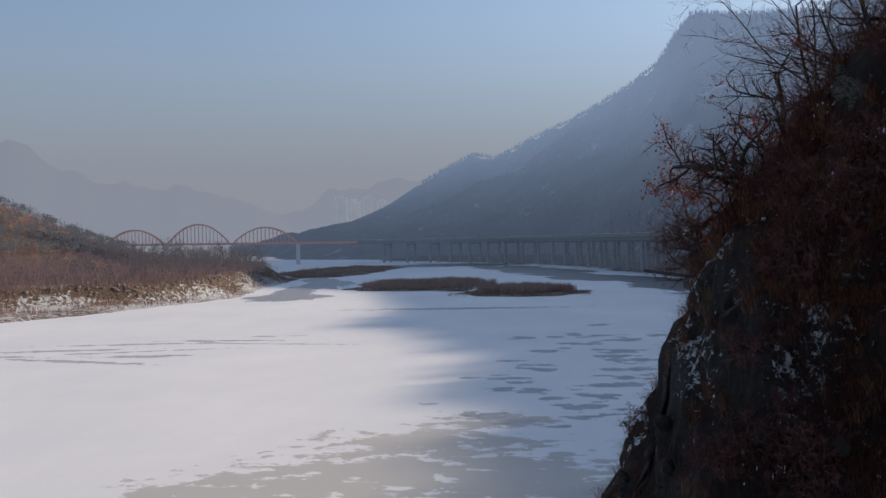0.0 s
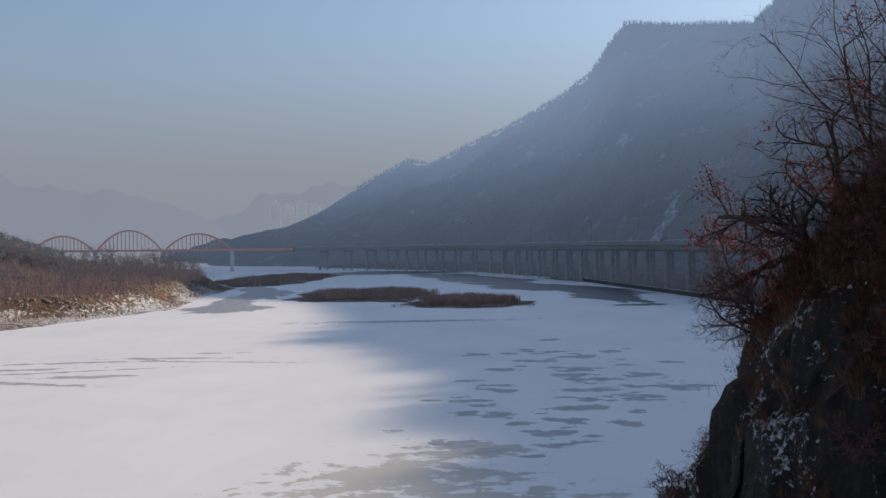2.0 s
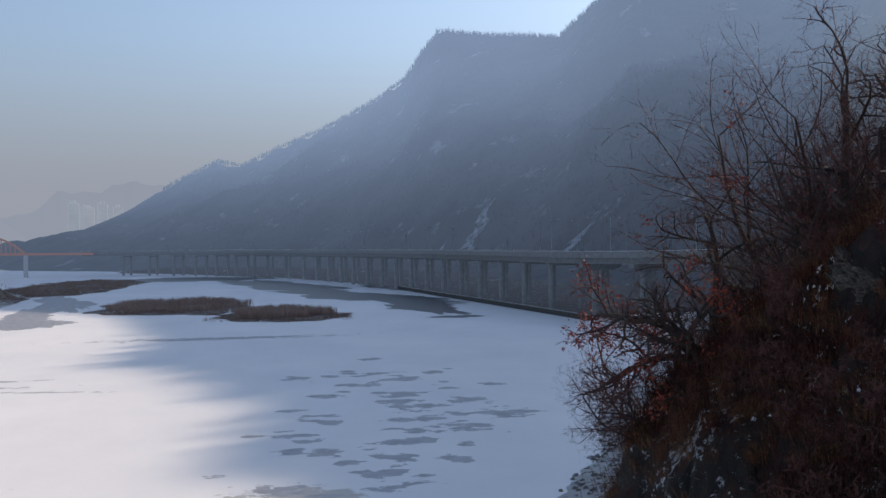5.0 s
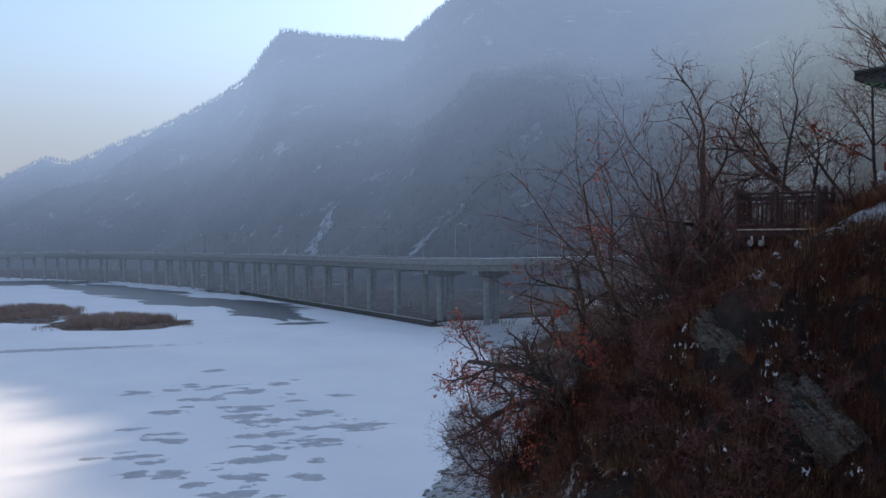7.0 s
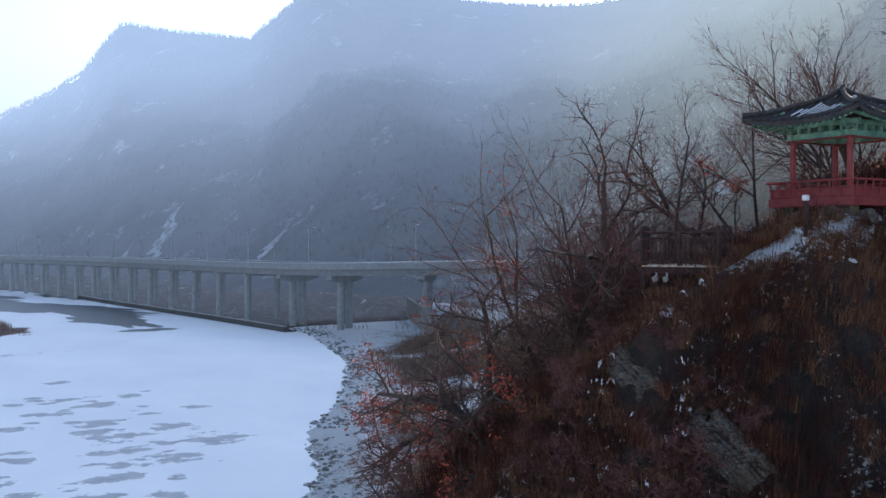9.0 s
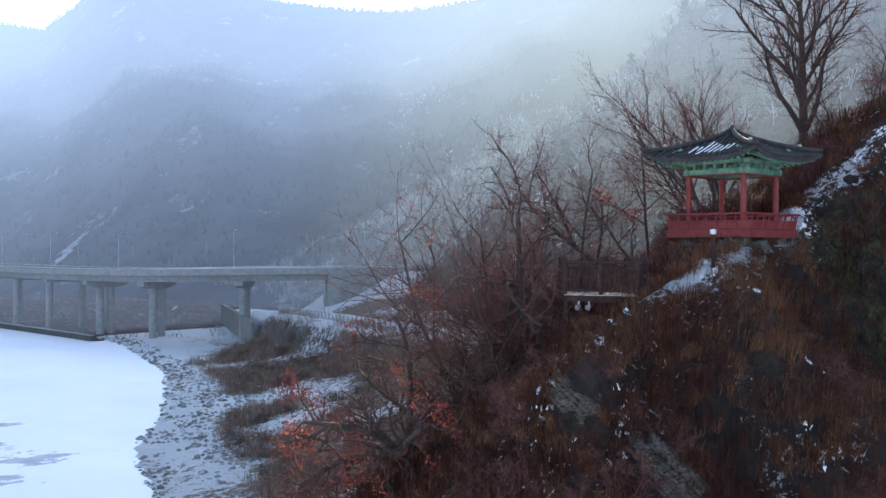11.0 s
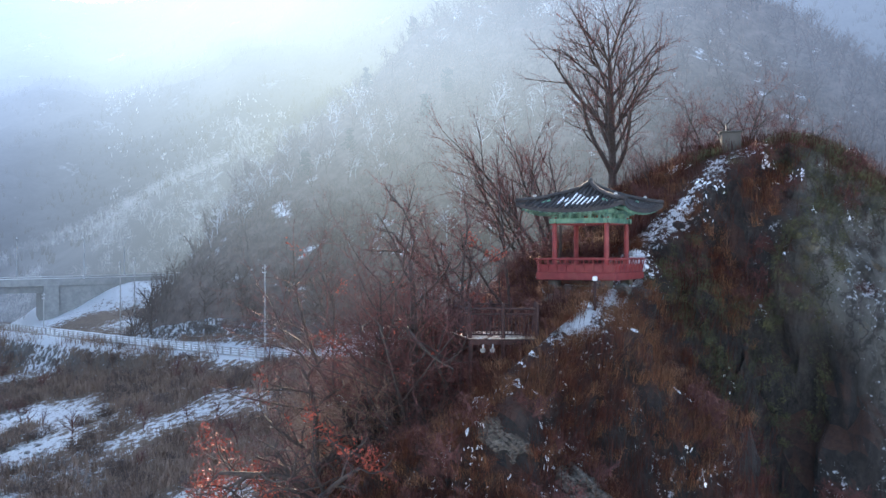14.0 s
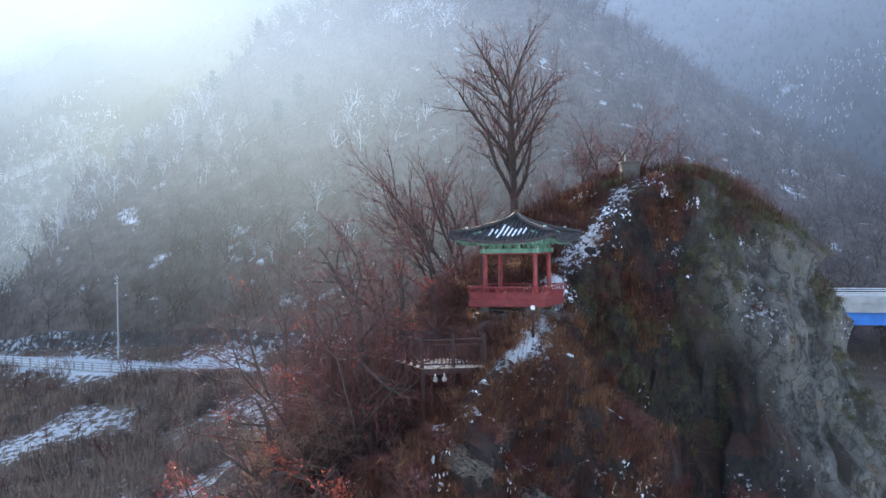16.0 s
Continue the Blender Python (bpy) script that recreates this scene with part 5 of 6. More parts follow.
# ---- trees ----
def grow(seed, tall, stems=1, spread=0.35, lean=(0.0, 0.0), lift=0.05, curl=0.10, limb_at=0.3, depth=4, limbs=1.0, twigs=1.0, stout=1.0, low=38, high=68):
    """Bare tree: lists of (from, to, radius, radius) for trunk, limbs and twigs, and the twig tips. Boughs wind slowly and turn up at the ends."""
    rnd = random.Random(seed)
    out, stem_list, tips = [], [], []
    steps_at, kids_at, cap = (10, 8, 6, 4, 3), (1.15, 1.0, 0.95, 0.62, 0), (9, 9, 0.042, 0.019, 0.0112)

    def branch(p, d, length, r, level):
        steps = steps_at[level]
        r = min(r, cap[level])
        r_end = r * (0.38 if level < 2 else 0.5)
        bend = Vector((0, 0, 0))
        round_at = rnd.uniform(0, 6.28)
        for k in range(steps):
            bend = bend * 0.72 + Vector((rnd.gauss(0, 1), rnd.gauss(0, 1), rnd.gauss(0, 0.8))) * curl * (0.7 + 0.3 * level)
            d = (d + bend + Vector((0, 0, lift * (1.0 if level == 0 else 1.5 * (k / steps - 0.15))))).normalized()
            q = p + d * (length / steps) * rnd.uniform(0.8, 1.2)
            ra, rb = r + (r_end - r) * k / steps, r + (r_end - r) * (k + 1) / steps
            (stem_list[-1] if level == 0 else out).append((p.copy(), q.copy(), ra, rb))
            p = q
            frac = (k + 1) / steps
            if level >= depth or (level == 0 and frac < limb_at) or (level > 0 and frac < 0.14):
                continue
            want = kids_at[level] * (twigs if level >= 2 else limbs if level == 0 else 1.0)
            for _ in range(int(want) + (rnd.random() < want % 1)):
                round_at += 2.4 + rnd.gauss(0, 0.5)
                side = d.orthogonal().normalized()
                side.rotate(Matrix.Rotation(round_at, 3, d))
                a = math.radians(rnd.uniform(low, high))
                branch(p.copy(), d * math.cos(a) + side * math.sin(a), length * rnd.uniform(0.4, 0.72) * (1.1 - 0.5 * frac), rb * rnd.uniform(0.5, 0.75), level + 1)
        if level >= depth - 1:
            tips.append(p.copy())

    for s in range(stems):
        a = 2 * math.pi * s / stems + rnd.uniform(-0.5, 0.5)
        off = 0.0 if stems == 1 else spread
        d = Vector((lean[0] + math.cos(a) * off, lean[1] + math.sin(a) * off, 1)).normalized()
        h = tall * (rnd.uniform(0.7, 1.05) if stems > 1 else 1.0)
        at = 0.2 * (stems > 1)
        stem_list.append([])
        branch(Vector((math.cos(a) * at, math.sin(a) * at, -0.5)), d, h * 0.9, stout * tall * (0.015 if stems == 1 else 0.0085) + 0.03, 0)
    return stem_list, out, tips


def tubes(name, segs, sides, mat):
    p = np.array([[*a, *b] for a, b, _, _ in segs])
    r0, r1 = np.array([s[2] for s in segs]), np.array([s[3] for s in segs])
    a, b = p[:, :3], p[:, 3:]
    d = b - a
    d /= np.linalg.norm(d, axis=1)[:, None] + 1e-9
    ref = np.where(np.abs(d[:, 2:3]) > 0.9, np.array([[1.0, 0, 0]]), np.array([[0, 0, 1.0]]))
    u = np.cross(d, ref)
    u /= np.linalg.norm(u, axis=1)[:, None] + 1e-9
    w = np.cross(d, u)
    ang = np.arange(sides)[None, :] * 2 * np.pi / sides + (lattice(np.arange(len(segs)), 1.0, 3) * np.pi)[:, None]
    ring = u[:, None, :] * np.cos(ang)[:, :, None] + w[:, None, :] * np.sin(ang)[:, :, None]
    v = np.concatenate([a[:, None] + ring * r0[:, None, None], b[:, None] + ring * r1[:, None, None]], 1).reshape(-1, 3)
    base = np.arange(len(segs))[:, None] * 2 * sides
    k = np.arange(sides if sides > 2 else 1)[None, :]
    f = np.stack([base + k, base + (k + 1) % sides, base + sides + (k + 1) % sides, base + sides + k], -1).reshape(-1, 4)
    return data_mesh(name, v, f, mat, True)


def stem_mesh(name, segs, sides, mat):
    """One unbroken tapering tube along the pieces of a stem."""
    line = [segs[0][0]] + [q[1] for q in segs]
    radii = [segs[0][2] * 1.25] + [q[3] for q in segs]
    verts, faces = [], []
    side = Vector((1, 0, 0))
    for i, p in enumerate(line):
        d = (line[min(i + 1, len(line) - 1)] - line[max(i - 1, 0)]).normalized()
        side = (side - d * side.dot(d)).normalized()
        other = d.cross(side)
        for k in range(sides):
            a = 2 * math.pi * k / sides
            verts.append(p + (side * math.cos(a) + other * math.sin(a)) * radii[i])
    for i in range(len(line) - 1):
        for k in range(sides):
            a, b = i * sides + k, i * sides + (k + 1) % sides
            faces.append((a, b, b + sides, a + sides))
    faces.append(tuple(range(len(line) * sides - sides, len(line) * sides)))
    return data_mesh(name, verts, faces, mat, True)


def leaf_mesh(name, tips, per, size, seed, share):
    rnd = np.random.default_rng(seed)
    t = np.array([tuple(p) for p in tips])
    # whole boughs keep their dead leaves, others are bare
    keep = fbm(t[:, 0] + t[:, 2], t[:, 1] - t[:, 2] * 0.6, 1.3, 2, seed) > 1 - 2 * share
    t = t[keep]
    c = np.repeat(t, per, 0) + rnd.normal(0, 0.16, (len(t) * per, 3))
    u = rnd.normal(0, 1, c.shape)
    u /= np.linalg.norm(u, axis=1)[:, None]
    w = np.cross(u, rnd.normal(0, 1, c.shape))
    w /= np.linalg.norm(w, axis=1)[:, None]
    s = size * rnd.uniform(0.6, 1.2, (len(c), 1))
    v = np.stack([c - u * s, c + w * s * 0.45, c + u * s, c - w * s * 0.45], 1).reshape(-1, 3)
    i = np.arange(len(c)) * 4
    return data_mesh(name, v, np.stack([i, i + 1, i + 2, i + 3], 1), M_LEAF)


def tree(name, at, label, category, group, leaves=0.0, size=0.085, per=7, twig=None, **how):
    top = thing(name, label, category, group, at=at)
    stem_list, boughs, tips = grow(**how)
    for segs in stem_list:
        part("trunk", stem_mesh("trunk", segs, 9, M_BARK), None, top)
    heavy = [q for q in boughs if q[2] > 0.02]
    fine_ones = [q for q in boughs if 0.0112 < q[2] <= 0.02]
    tips_only = [(a, b, 1.25 * r0, 1.25 * r1) for a, b, r0, r1 in boughs if r0 <= 0.0112]
    tagged(part("branchwork", tubes("branchwork", heavy, 5, M_BARK), None, top), kind="stuff")
    tagged(part("twiggery", tubes("twiggery", fine_ones, 3, twig or M_TWIG), None, top), kind="stuff")
    if tips_only:
        tagged(part("fine_twiggery", tubes("fine_twiggery", tips_only, 2, twig or M_TWIG), None, top), kind="stuff")
    if leaves:
        tagged(part("foliage", leaf_mesh("foliage", tips, per, size, how["seed"], leaves), None, top, "rust red dead leaves"), kind="stuff")
    return top


def on_headland(x, y, turn=0, size=1.0):
    z = float(headland(np.array(float(x)), np.array(float(y))))
    return pose(x, y, z - 0.1, 0, 0, turn) @ Matrix.Diagonal((size, size, size, 1))


OAK = "gnarled bare oak with a few rust red leaves on the rocks"
STEM = "slender bare multi-stemmed tree beside the timber deck"
BACK = "tall bare multi-stemmed tree behind the pavilion roof"
GROUP = "trees on the headland"
oak = tree("oak_tree", on_headland(11.2, 45.4), OAK, "tree", GROUP, leaves=0.4, per=5, stout=2.7, seed=5, tall=7.2, stems=4, spread=0.75, lean=(-0.85, 0.35), lift=0.02, curl=0.17, limb_at=0.2, limbs=1.1, twigs=0.75)
low = tree("oak_tree", on_headland(9.0, 46.0), "low bare spreading bush clinging to the cliff edge", "tree", GROUP, leaves=0.06, per=4, seed=9, tall=4.2, stems=4, spread=0.55, lean=(-1.1, 0.1), lift=0.03, curl=0.13, limb_at=0.15)
stem = tree("bare_tree", on_headland(15.0, 44.8), STEM, "tree", GROUP, leaves=0.2, per=5, seed=12, tall=12.6, stems=4, spread=0.1, lean=(-0.12, 0.05), curl=0.075, limb_at=0.4, low=28, high=55, stout=0.9)
slim = tree("bare_tree", on_headland(16.4, 47.0), "slender pale twigged tree leaning out over the river", "tree", GROUP, leaves=0.05, seed=21, tall=8.4, stems=3, spread=0.2, lean=(-0.35, 0.2), curl=0.08, limb_at=0.38, twig=M_PALE_TWIG, low=28, high=55)
gnarl = tree("oak_tree", on_headland(16.3, 42.6), "thick twisted bare oak trunk beside the timber deck", "tree", GROUP, leaves=0.0, seed=64, tall=11.6, stout=1.5, lean=(-0.1, 0.15), curl=0.12, limb_at=0.6, lift=0.06)
leaner = tree("bare_tree", on_headland(22.0, 43.0), "bare tree leaning out over the slope behind the pavilion", "tree", GROUP, leaves=0.0, seed=33, tall=8.8, lean=(-0.05, 1.15), lift=0.035, curl=0.085, limb_at=0.3, limbs=1.15, stout=1.0)
russet = tree("bare_tree", on_headland(22.6, 42.4), "small leaning tree with rust red leaves beside the pavilion", "tree", GROUP, leaves=0.3, per=6, size=0.1, seed=36, tall=5.2, lean=(-0.25, 0.9), lift=0.05, curl=0.11, limb_at=0.3)
giant = tree("tall_tree", on_headland(39.0, 45.0), "tall bare tree with a straight trunk behind the pavilion", "tree", GROUP, stout=1.7, seed=41, tall=12.5, lift=0.07, curl=0.032, limb_at=0.36, limbs=2.6, twigs=1.2, low=22, high=44)
crown = tree("bare_tree", on_headland(34.0, 46.5), BACK, "tree", GROUP, leaves=0.03, stout=0.9, seed=47, tall=11.5, stems=4, spread=0.22, lean=(-0.35, 0.3), curl=0.05, limb_at=0.35, twigs=0.65, low=18, high=36)
rusty = tree("rusty_tree", on_headland(38.4, 38.4), "small tree with rust red leaves on the hilltop", "tree", GROUP, leaves=0.1, per=3, size=0.06, seed=52, tall=5.4, stems=3, spread=0.3, curl=0.1, limb_at=0.35)
sapling = tree("sapling", on_headland(19.3, 43.4), "thin bare sapling behind the timber deck", "tree", GROUP, seed=71, tall=8.3, lean=(-0.15, 0.1), curl=0.06, limb_at=0.5, low=25, high=50, stout=0.6)
for src, spots in ((low, ((13.0, 41.4, 140, 0.45),)),
                   (stem, ((15.8, 43.4, 315, 0.8), (16.2, 44.6, 80, 0.92), (16.8, 46.0, 230, 0.85), (16.9, 43.8, 140, 0.72), (15.0, 43.4, 20, 0.55), (17.6, 44.8, 265, 0.8), (18.4, 45.6, 170, 0.8))),
                   (slim, ((17.4, 48.0, 20, 0.9), (19.6, 49.0, 340, 1.0))),
                   (sapling, ((16.0, 44.4, 100, 1.0), (17.6, 43.8, 200, 0.85), (24.5, 44.0, 40, 1.0), (27.5, 43.0, 150, 0.9))),
                   (crown, ((36.5, 49.0, 35, 0.95), (41.5, 46.0, 150, 0.8))),
                   (rusty, ((37.0, 39.4, 90, 0.9), (39.6, 36.8, 200, 1.0), (40.6, 33.8, 45, 0.75), (33.8, 40.2, 300, 0.7), (41.5, 36.4, 10, 0.9)))):
    for x, y, turn, size in spots:
        copy_thing(src, on_headland(x, y, turn)).scale = (size, size, size)


# ---- grass, brush and shrubs on the headland ----
def slope_of(h, x, y):
    e = 0.4
    return np.hypot(h(x + e, y) - h(x - e, y), h(x, y + e) - h(x, y - e)) / (2 * e)


HEAD_BOX = (2, 46, 16, 58)


def downhill(x, y):
    e = 0.8
    return np.arctan2(headland(x, y - e) - headland(x, y + e), headland(x - e, y) - headland(x + e, y)) + 2.6 * fbm(x, y, 1.3, 3, 205)


def leaf_clumps(name, x, y, z, per, radius, size, mat, label, category, seed):
    """Shrubs of many small leaves, set on short stems in uneven clumps."""
    rnd = np.random.default_rng(seed)
    n = len(x) * per
    u = rnd.normal(0, 1, (n, 3))
    u /= np.linalg.norm(u, axis=1)[:, None]
    r = np.repeat(radius * rnd.uniform(0.5, 1.3, len(x)), per) * rnd.random(n) ** 0.5
    c = np.stack([np.repeat(x, per), np.repeat(y, per), np.repeat(z, per) + 0.5 * radius], 1) + u * r[:, None] * np.array([1, 1, 0.8])
    a = rnd.normal(0, 1, (n, 3))
    a /= np.linalg.norm(a, axis=1)[:, None]
    b = np.cross(a, u)
    s = size * rnd.uniform(0.6, 1.4, (n, 1))
    v = np.stack([c - a * s, c + b * s * 0.5, c + a * s, c - b * s * 0.5], 1).reshape(-1, 3)
    i = np.arange(n) * 4
    return tagged(new(name, data_mesh(name, v, np.stack([i, i + 1, i + 2, i + 3], 1), mat)), label, category, kind="stuff")


def face_of(x, y):
    """The bare great face on the river side of the hilltop."""
    return (x > 27) & (y < 32.5) & (slope_of(headland, x, y) > 1.5)


SLABS = ((12.75, 34.5, 1.45, 0.85, 3), (12.05, 36.8, 1.2, 0.75, 7))


def off_slabs(x, y):
    return np.min([np.hypot(x - q[0], y - q[1]) for q in SLABS], axis=0) > 0.75


x, y, z = scatter(15000, HEAD_BOX, headland, lambda x, y: (slope_of(headland, x, y) < 2.7) & (headland(x, y) > 4) & ((x > 8.5) | (lattice(x * 7, y * 7, 9) < 0.35)) & ~face_of(x, y) & (fbm(x, y, 2.6, 3, 201) > -0.24 + 0.55 * ((x > 26.0) & (y < 38))) & off_slabs(x, y), 21)
clear = (np.hypot(x - 24.1, y - 39.35) > 2.6) & ((along(PATH_SNOW, x, y)[0] > 0.45) | (lattice(x * 9, y * 9, 5) < 0.35))
x, y, z = x[clear], y[clear], z[clear]
falls = downhill(x, y)
x, y, z, _ = rock_surface(x, y)
blades("dry_grass", x, y, z, 38, 0.74, 0.13, 0.006, M_GRASS, "matted dry rust brown grass hanging over the rocks", "grass", 22, 1.9, fall=falls)
x, y, z = scatter(9000, HEAD_BOX, headland, lambda x, y: (slope_of(headland, x, y) < 3.4) & (headland(x, y) > 2) & ((x > 9.5) | (y < 34)) & ~face_of(x, y) & (fbm(x, y, 4.0, 3, 211) > -0.05), 23)
clear = (np.hypot(x - 24.1, y - 39.35) > 3.0) & (along(PATH_SNOW, x, y)[0] > 0.7)
x, y, z = x[clear], y[clear], z[clear]
falls = downhill(x, y) + 0.7
x, y, z, _ = rock_surface(x, y)
blades("brush", x, y, z, 16, 1.0, 0.55, 0.010, M_DARK_BRUSH, "tangled dark reddish brush on the slope", "brush", 24, 1.2, fall=falls)
def olive_ground(x, y):
    crest = (along(RIDGE[2:8], x, y)[0] < 3.2) & (x > 34.2) & (y < 33.5) & (fbm(x, y, 2.0, 3, 223) > -0.45)
    gully = (x > 26) & (x < 35.8) & (y > 29.5) & (y < 38) & (fbm(x, y, 3.0, 3, 221) > -0.20)
    ledge = face_of(x, y) & (fbm(x, y, 2.4, 3, 225) > 0.16)
    return (headland(x, y) > 8) & (crest | gully | ledge) & (along(PATH_SNOW, x, y)[0] > 0.8)


x, y, z = scatter(3200, (2, 17, 28, 47), headland, lambda x, y: (x > 8.5) & (headland(x, y) > 3) & (slope_of(headland, x, y) > 0.9) & (fbm(x, y, 2.2, 3, 213) > -0.3) & off_slabs(x, y), 29)
falls = downhill(x, y)
x, y, z, _ = rock_surface(x, y)
blades("brush", x, y, z, 20, 0.8, 0.4, 0.009, M_DARK_BRUSH, "dense dark reddish brush hanging on the river cliff", "brush", 30, 1.6, fall=falls)
x, y, z = scatter(7600, (24, 44, 14, 40), headland, olive_ground, 25)
x, y, z, _ = rock_surface(x, y)
leaf_clumps("evergreen_shrub", x, y, z, 84, 0.5, 0.05, M_NEEDLE, "dark olive green shrubs along the cliff top", "shrub", 26)
x, y, z = scatter(3000, HEAD_BOX, headland, lambda x, y: (slope_of(headland, x, y) > 1.2) & (headland(x, y) > 3) & (y < 47) & (fbm(x, y, 3.0, 3, 227) > 0.1) & (~face_of(x, y) | (fbm(x, y, 5.0, 3, 229) > 0.25)), 27)
x, y, z, _ = rock_surface(x, y)
leaf_clumps("dead_shrub", x, y, z, 70, 0.5, 0.045, M_DARK_BRUSH, "low withered dark brown shrubs on the rocks", "shrub", 28)


# ---- brush, trees and stones on the right bank ----
def inland_of(x, y):
    d, side, _ = along(SHORE, x, y)
    return np.where(side < 0, d, -d)


def off_road(x, y, gap):
    return (along(LOWER_ROAD[::4], x, y)[0] > gap) & ((along(HIGHWAY[::3], x, y)[0] > 12) | (bank(x, y) < 14))


x, y, z = scatter(15000, (10, 122, 60, 275), bank, lambda x, y: (inland_of(x, y) > 13 - 5 * ramp(y, 190, 240)) & off_road(x, y, 5.5) & (x < 118) & ((y < 250) | (x > WALL_X + WALL_LEAN * (y - 263) + 1)) & (fbm(x, y, 16, 4, 51) < 0.03), 31)
blades("brush", x, y, z, 16, 2.1, 0.9, 0.035, M_BRUSH, "dense brown leafless brush on the river bank", "brush", 32, 1.0)
# the hill's plants have their haze painted on as glow
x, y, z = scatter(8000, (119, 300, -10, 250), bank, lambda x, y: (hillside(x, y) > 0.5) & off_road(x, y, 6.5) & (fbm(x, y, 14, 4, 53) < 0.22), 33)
paint_haze(blades("brush", x, y, z, 12, 2.0, 1.0, 0.062, M_KNOLL, "dense brown leafless brush on the steep hill", "brush", 34, 0.6))
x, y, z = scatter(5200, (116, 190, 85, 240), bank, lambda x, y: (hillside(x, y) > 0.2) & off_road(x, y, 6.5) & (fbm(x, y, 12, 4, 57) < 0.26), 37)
paint_haze(blades("brush", x, y, z, 10, 1.6, 1.0, 0.053, M_KNOLL, "leafless brush covering the foot of the hill", "brush", 38, 1.1))
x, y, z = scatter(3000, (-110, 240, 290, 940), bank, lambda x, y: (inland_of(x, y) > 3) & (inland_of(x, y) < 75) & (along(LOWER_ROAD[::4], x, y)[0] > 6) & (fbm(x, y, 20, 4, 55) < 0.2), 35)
paint_haze(blades("brush", x, y, z, 9, 1.8, 1.6, 0.09, M_KNOLL_TWIG, "dark leafless brush under and behind the viaduct", "brush", 36, 0.6), 0.2)


def small_tree_template(seed, tall):
    stem_list, boughs, _ = grow(seed=seed, tall=tall, curl=0.07, limb_at=0.25, depth=3, twigs=0.5, low=26, high=52)
    return stem_list[0] + [q for k, q in enumerate(boughs) if q[2] > 0.03 or k % 3 == 0]


def woods(name, x, y, z, templates, mat, label, sides=3, seed=1, thick=1.0, low=0.7, high=1.25):
    """A stand of bare trees, too many to count, in one mesh."""
    rnd = np.random.default_rng(seed)
    allp, allf, base = [], [], 0
    made = []
    for t in templates:
        me = tubes("template", [(a, b, r0 * thick + 0.012, r1 * thick + 0.012) for a, b, r0, r1 in t], 2, mat)
        v = np.zeros(len(me.vertices) * 3)
        me.vertices.foreach_get("co", v)
        f = np.zeros(len(me.loops), np.int32)
        me.loops.foreach_get("vertex_index", f)
        made.append((v.reshape(-1, 3), f.reshape(-1, 4)))
        bpy.data.meshes.remove(me)
    for px, py, pz in zip(x, y, z):
        v, f = made[rnd.integers(len(made))]
        a, s = rnd.uniform(0, 6.28), rnd.uniform(low, high)
        c, sn = math.cos(a) * s, math.sin(a) * s
        allp.append(np.stack([px + v[:, 0] * c - v[:, 1] * sn, py + v[:, 0] * sn + v[:, 1] * c, pz + v[:, 2] * s], 1))
        allf.append(f + base)
        base += len(v)
    ob = new(name, data_mesh(name, np.concatenate(allp), np.concatenate(allf), mat))
    return tagged(ob, label, "trees", kind="stuff")


TEMPLATES = [small_tree_template(s, 7.0) for s in (301, 302, 303)]


def shrub_template(seed):
    """A many-stemmed leafless shrub, 1.6 m tall."""
    stem_list, boughs, _ = grow(seed=seed, tall=1.7, stems=5, spread=0.6, curl=0.11, limb_at=0.15, depth=2, limbs=0.9, stout=0.2)
    return [q for stem_one in stem_list for q in stem_one] + boughs


SHRUBS = [shrub_template(s) for s in (311, 312, 313, 314)]
x, y, z = scatter(900, (6, 36, 26, 54), headland, lambda x, y: (headland(x, y) > 8) & (slope_of(headland, x, y) < 3) & ~face_of(x, y) & (along(PATH_SNOW, x, y)[0] > 1.2) & (np.hypot(x - 24.1, y - 39.35) > 3.6) & off_slabs(x, y) & (np.hypot(x - 9.5, y - 45.0) > 4.5) & (fbm(x, y, 3.5, 3, 261) > -0.12), 45)
x, y, z, _ = rock_surface(x, y)
woods("shrubs", x, y, z, SHRUBS, M_TWIG, "leafless reddish brown shrubs all over the rocky slope", seed=46, thick=0.45, low=0.45, high=1.1)
x, y, z = scatter(70, (13, 34, 44, 56), headland, lambda x, y: headland(x, y) > 8, 47)
woods("shrubs", x, y, z, SHRUBS, M_TWIG, "leafless shrubs on the slope behind the deck", seed=48, thick=0.4, low=0.8, high=1.7)
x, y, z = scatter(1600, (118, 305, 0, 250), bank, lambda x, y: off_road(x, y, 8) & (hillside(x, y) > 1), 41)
paint_haze(woods("woods", x, y, z, TEMPLATES, M_KNOLL_TWIG, "bare winter trees on the hill above the road", seed=42, thick=1.6))
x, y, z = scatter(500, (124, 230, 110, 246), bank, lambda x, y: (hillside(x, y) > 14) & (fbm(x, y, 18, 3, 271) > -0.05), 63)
paint_haze(woods("woods", x, y, z, TEMPLATES, M_HILL_RIME, "snow-dusted bare trees on the hill above the road", seed=64, thick=1.2, low=0.5, high=1.1))
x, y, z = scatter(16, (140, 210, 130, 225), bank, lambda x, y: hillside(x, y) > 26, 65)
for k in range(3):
    paint_haze(leaf_clumps("evergreen_woods", x, y, z + 3.0 + 2.0 * k, 90, 2.4 - 0.6 * k, 0.42, M_HILL_NEEDLE, "dark hazy pines on the hill above the road", "trees", 66 + k))
x, y, z = scatter(700, (24, 112, 75, 250), bank, lambda x, y: (inland_of(x, y) > 14) & off_road(x, y, 6) & (fbm(x, y, 16, 4, 51) < 0.10), 49)
woods("shrubs", x, y, z, SHRUBS, M_BANK_TWIG, "dark leafless shrubs on the river bank", seed=50, thick=1.0, low=0.8, high=1.9)
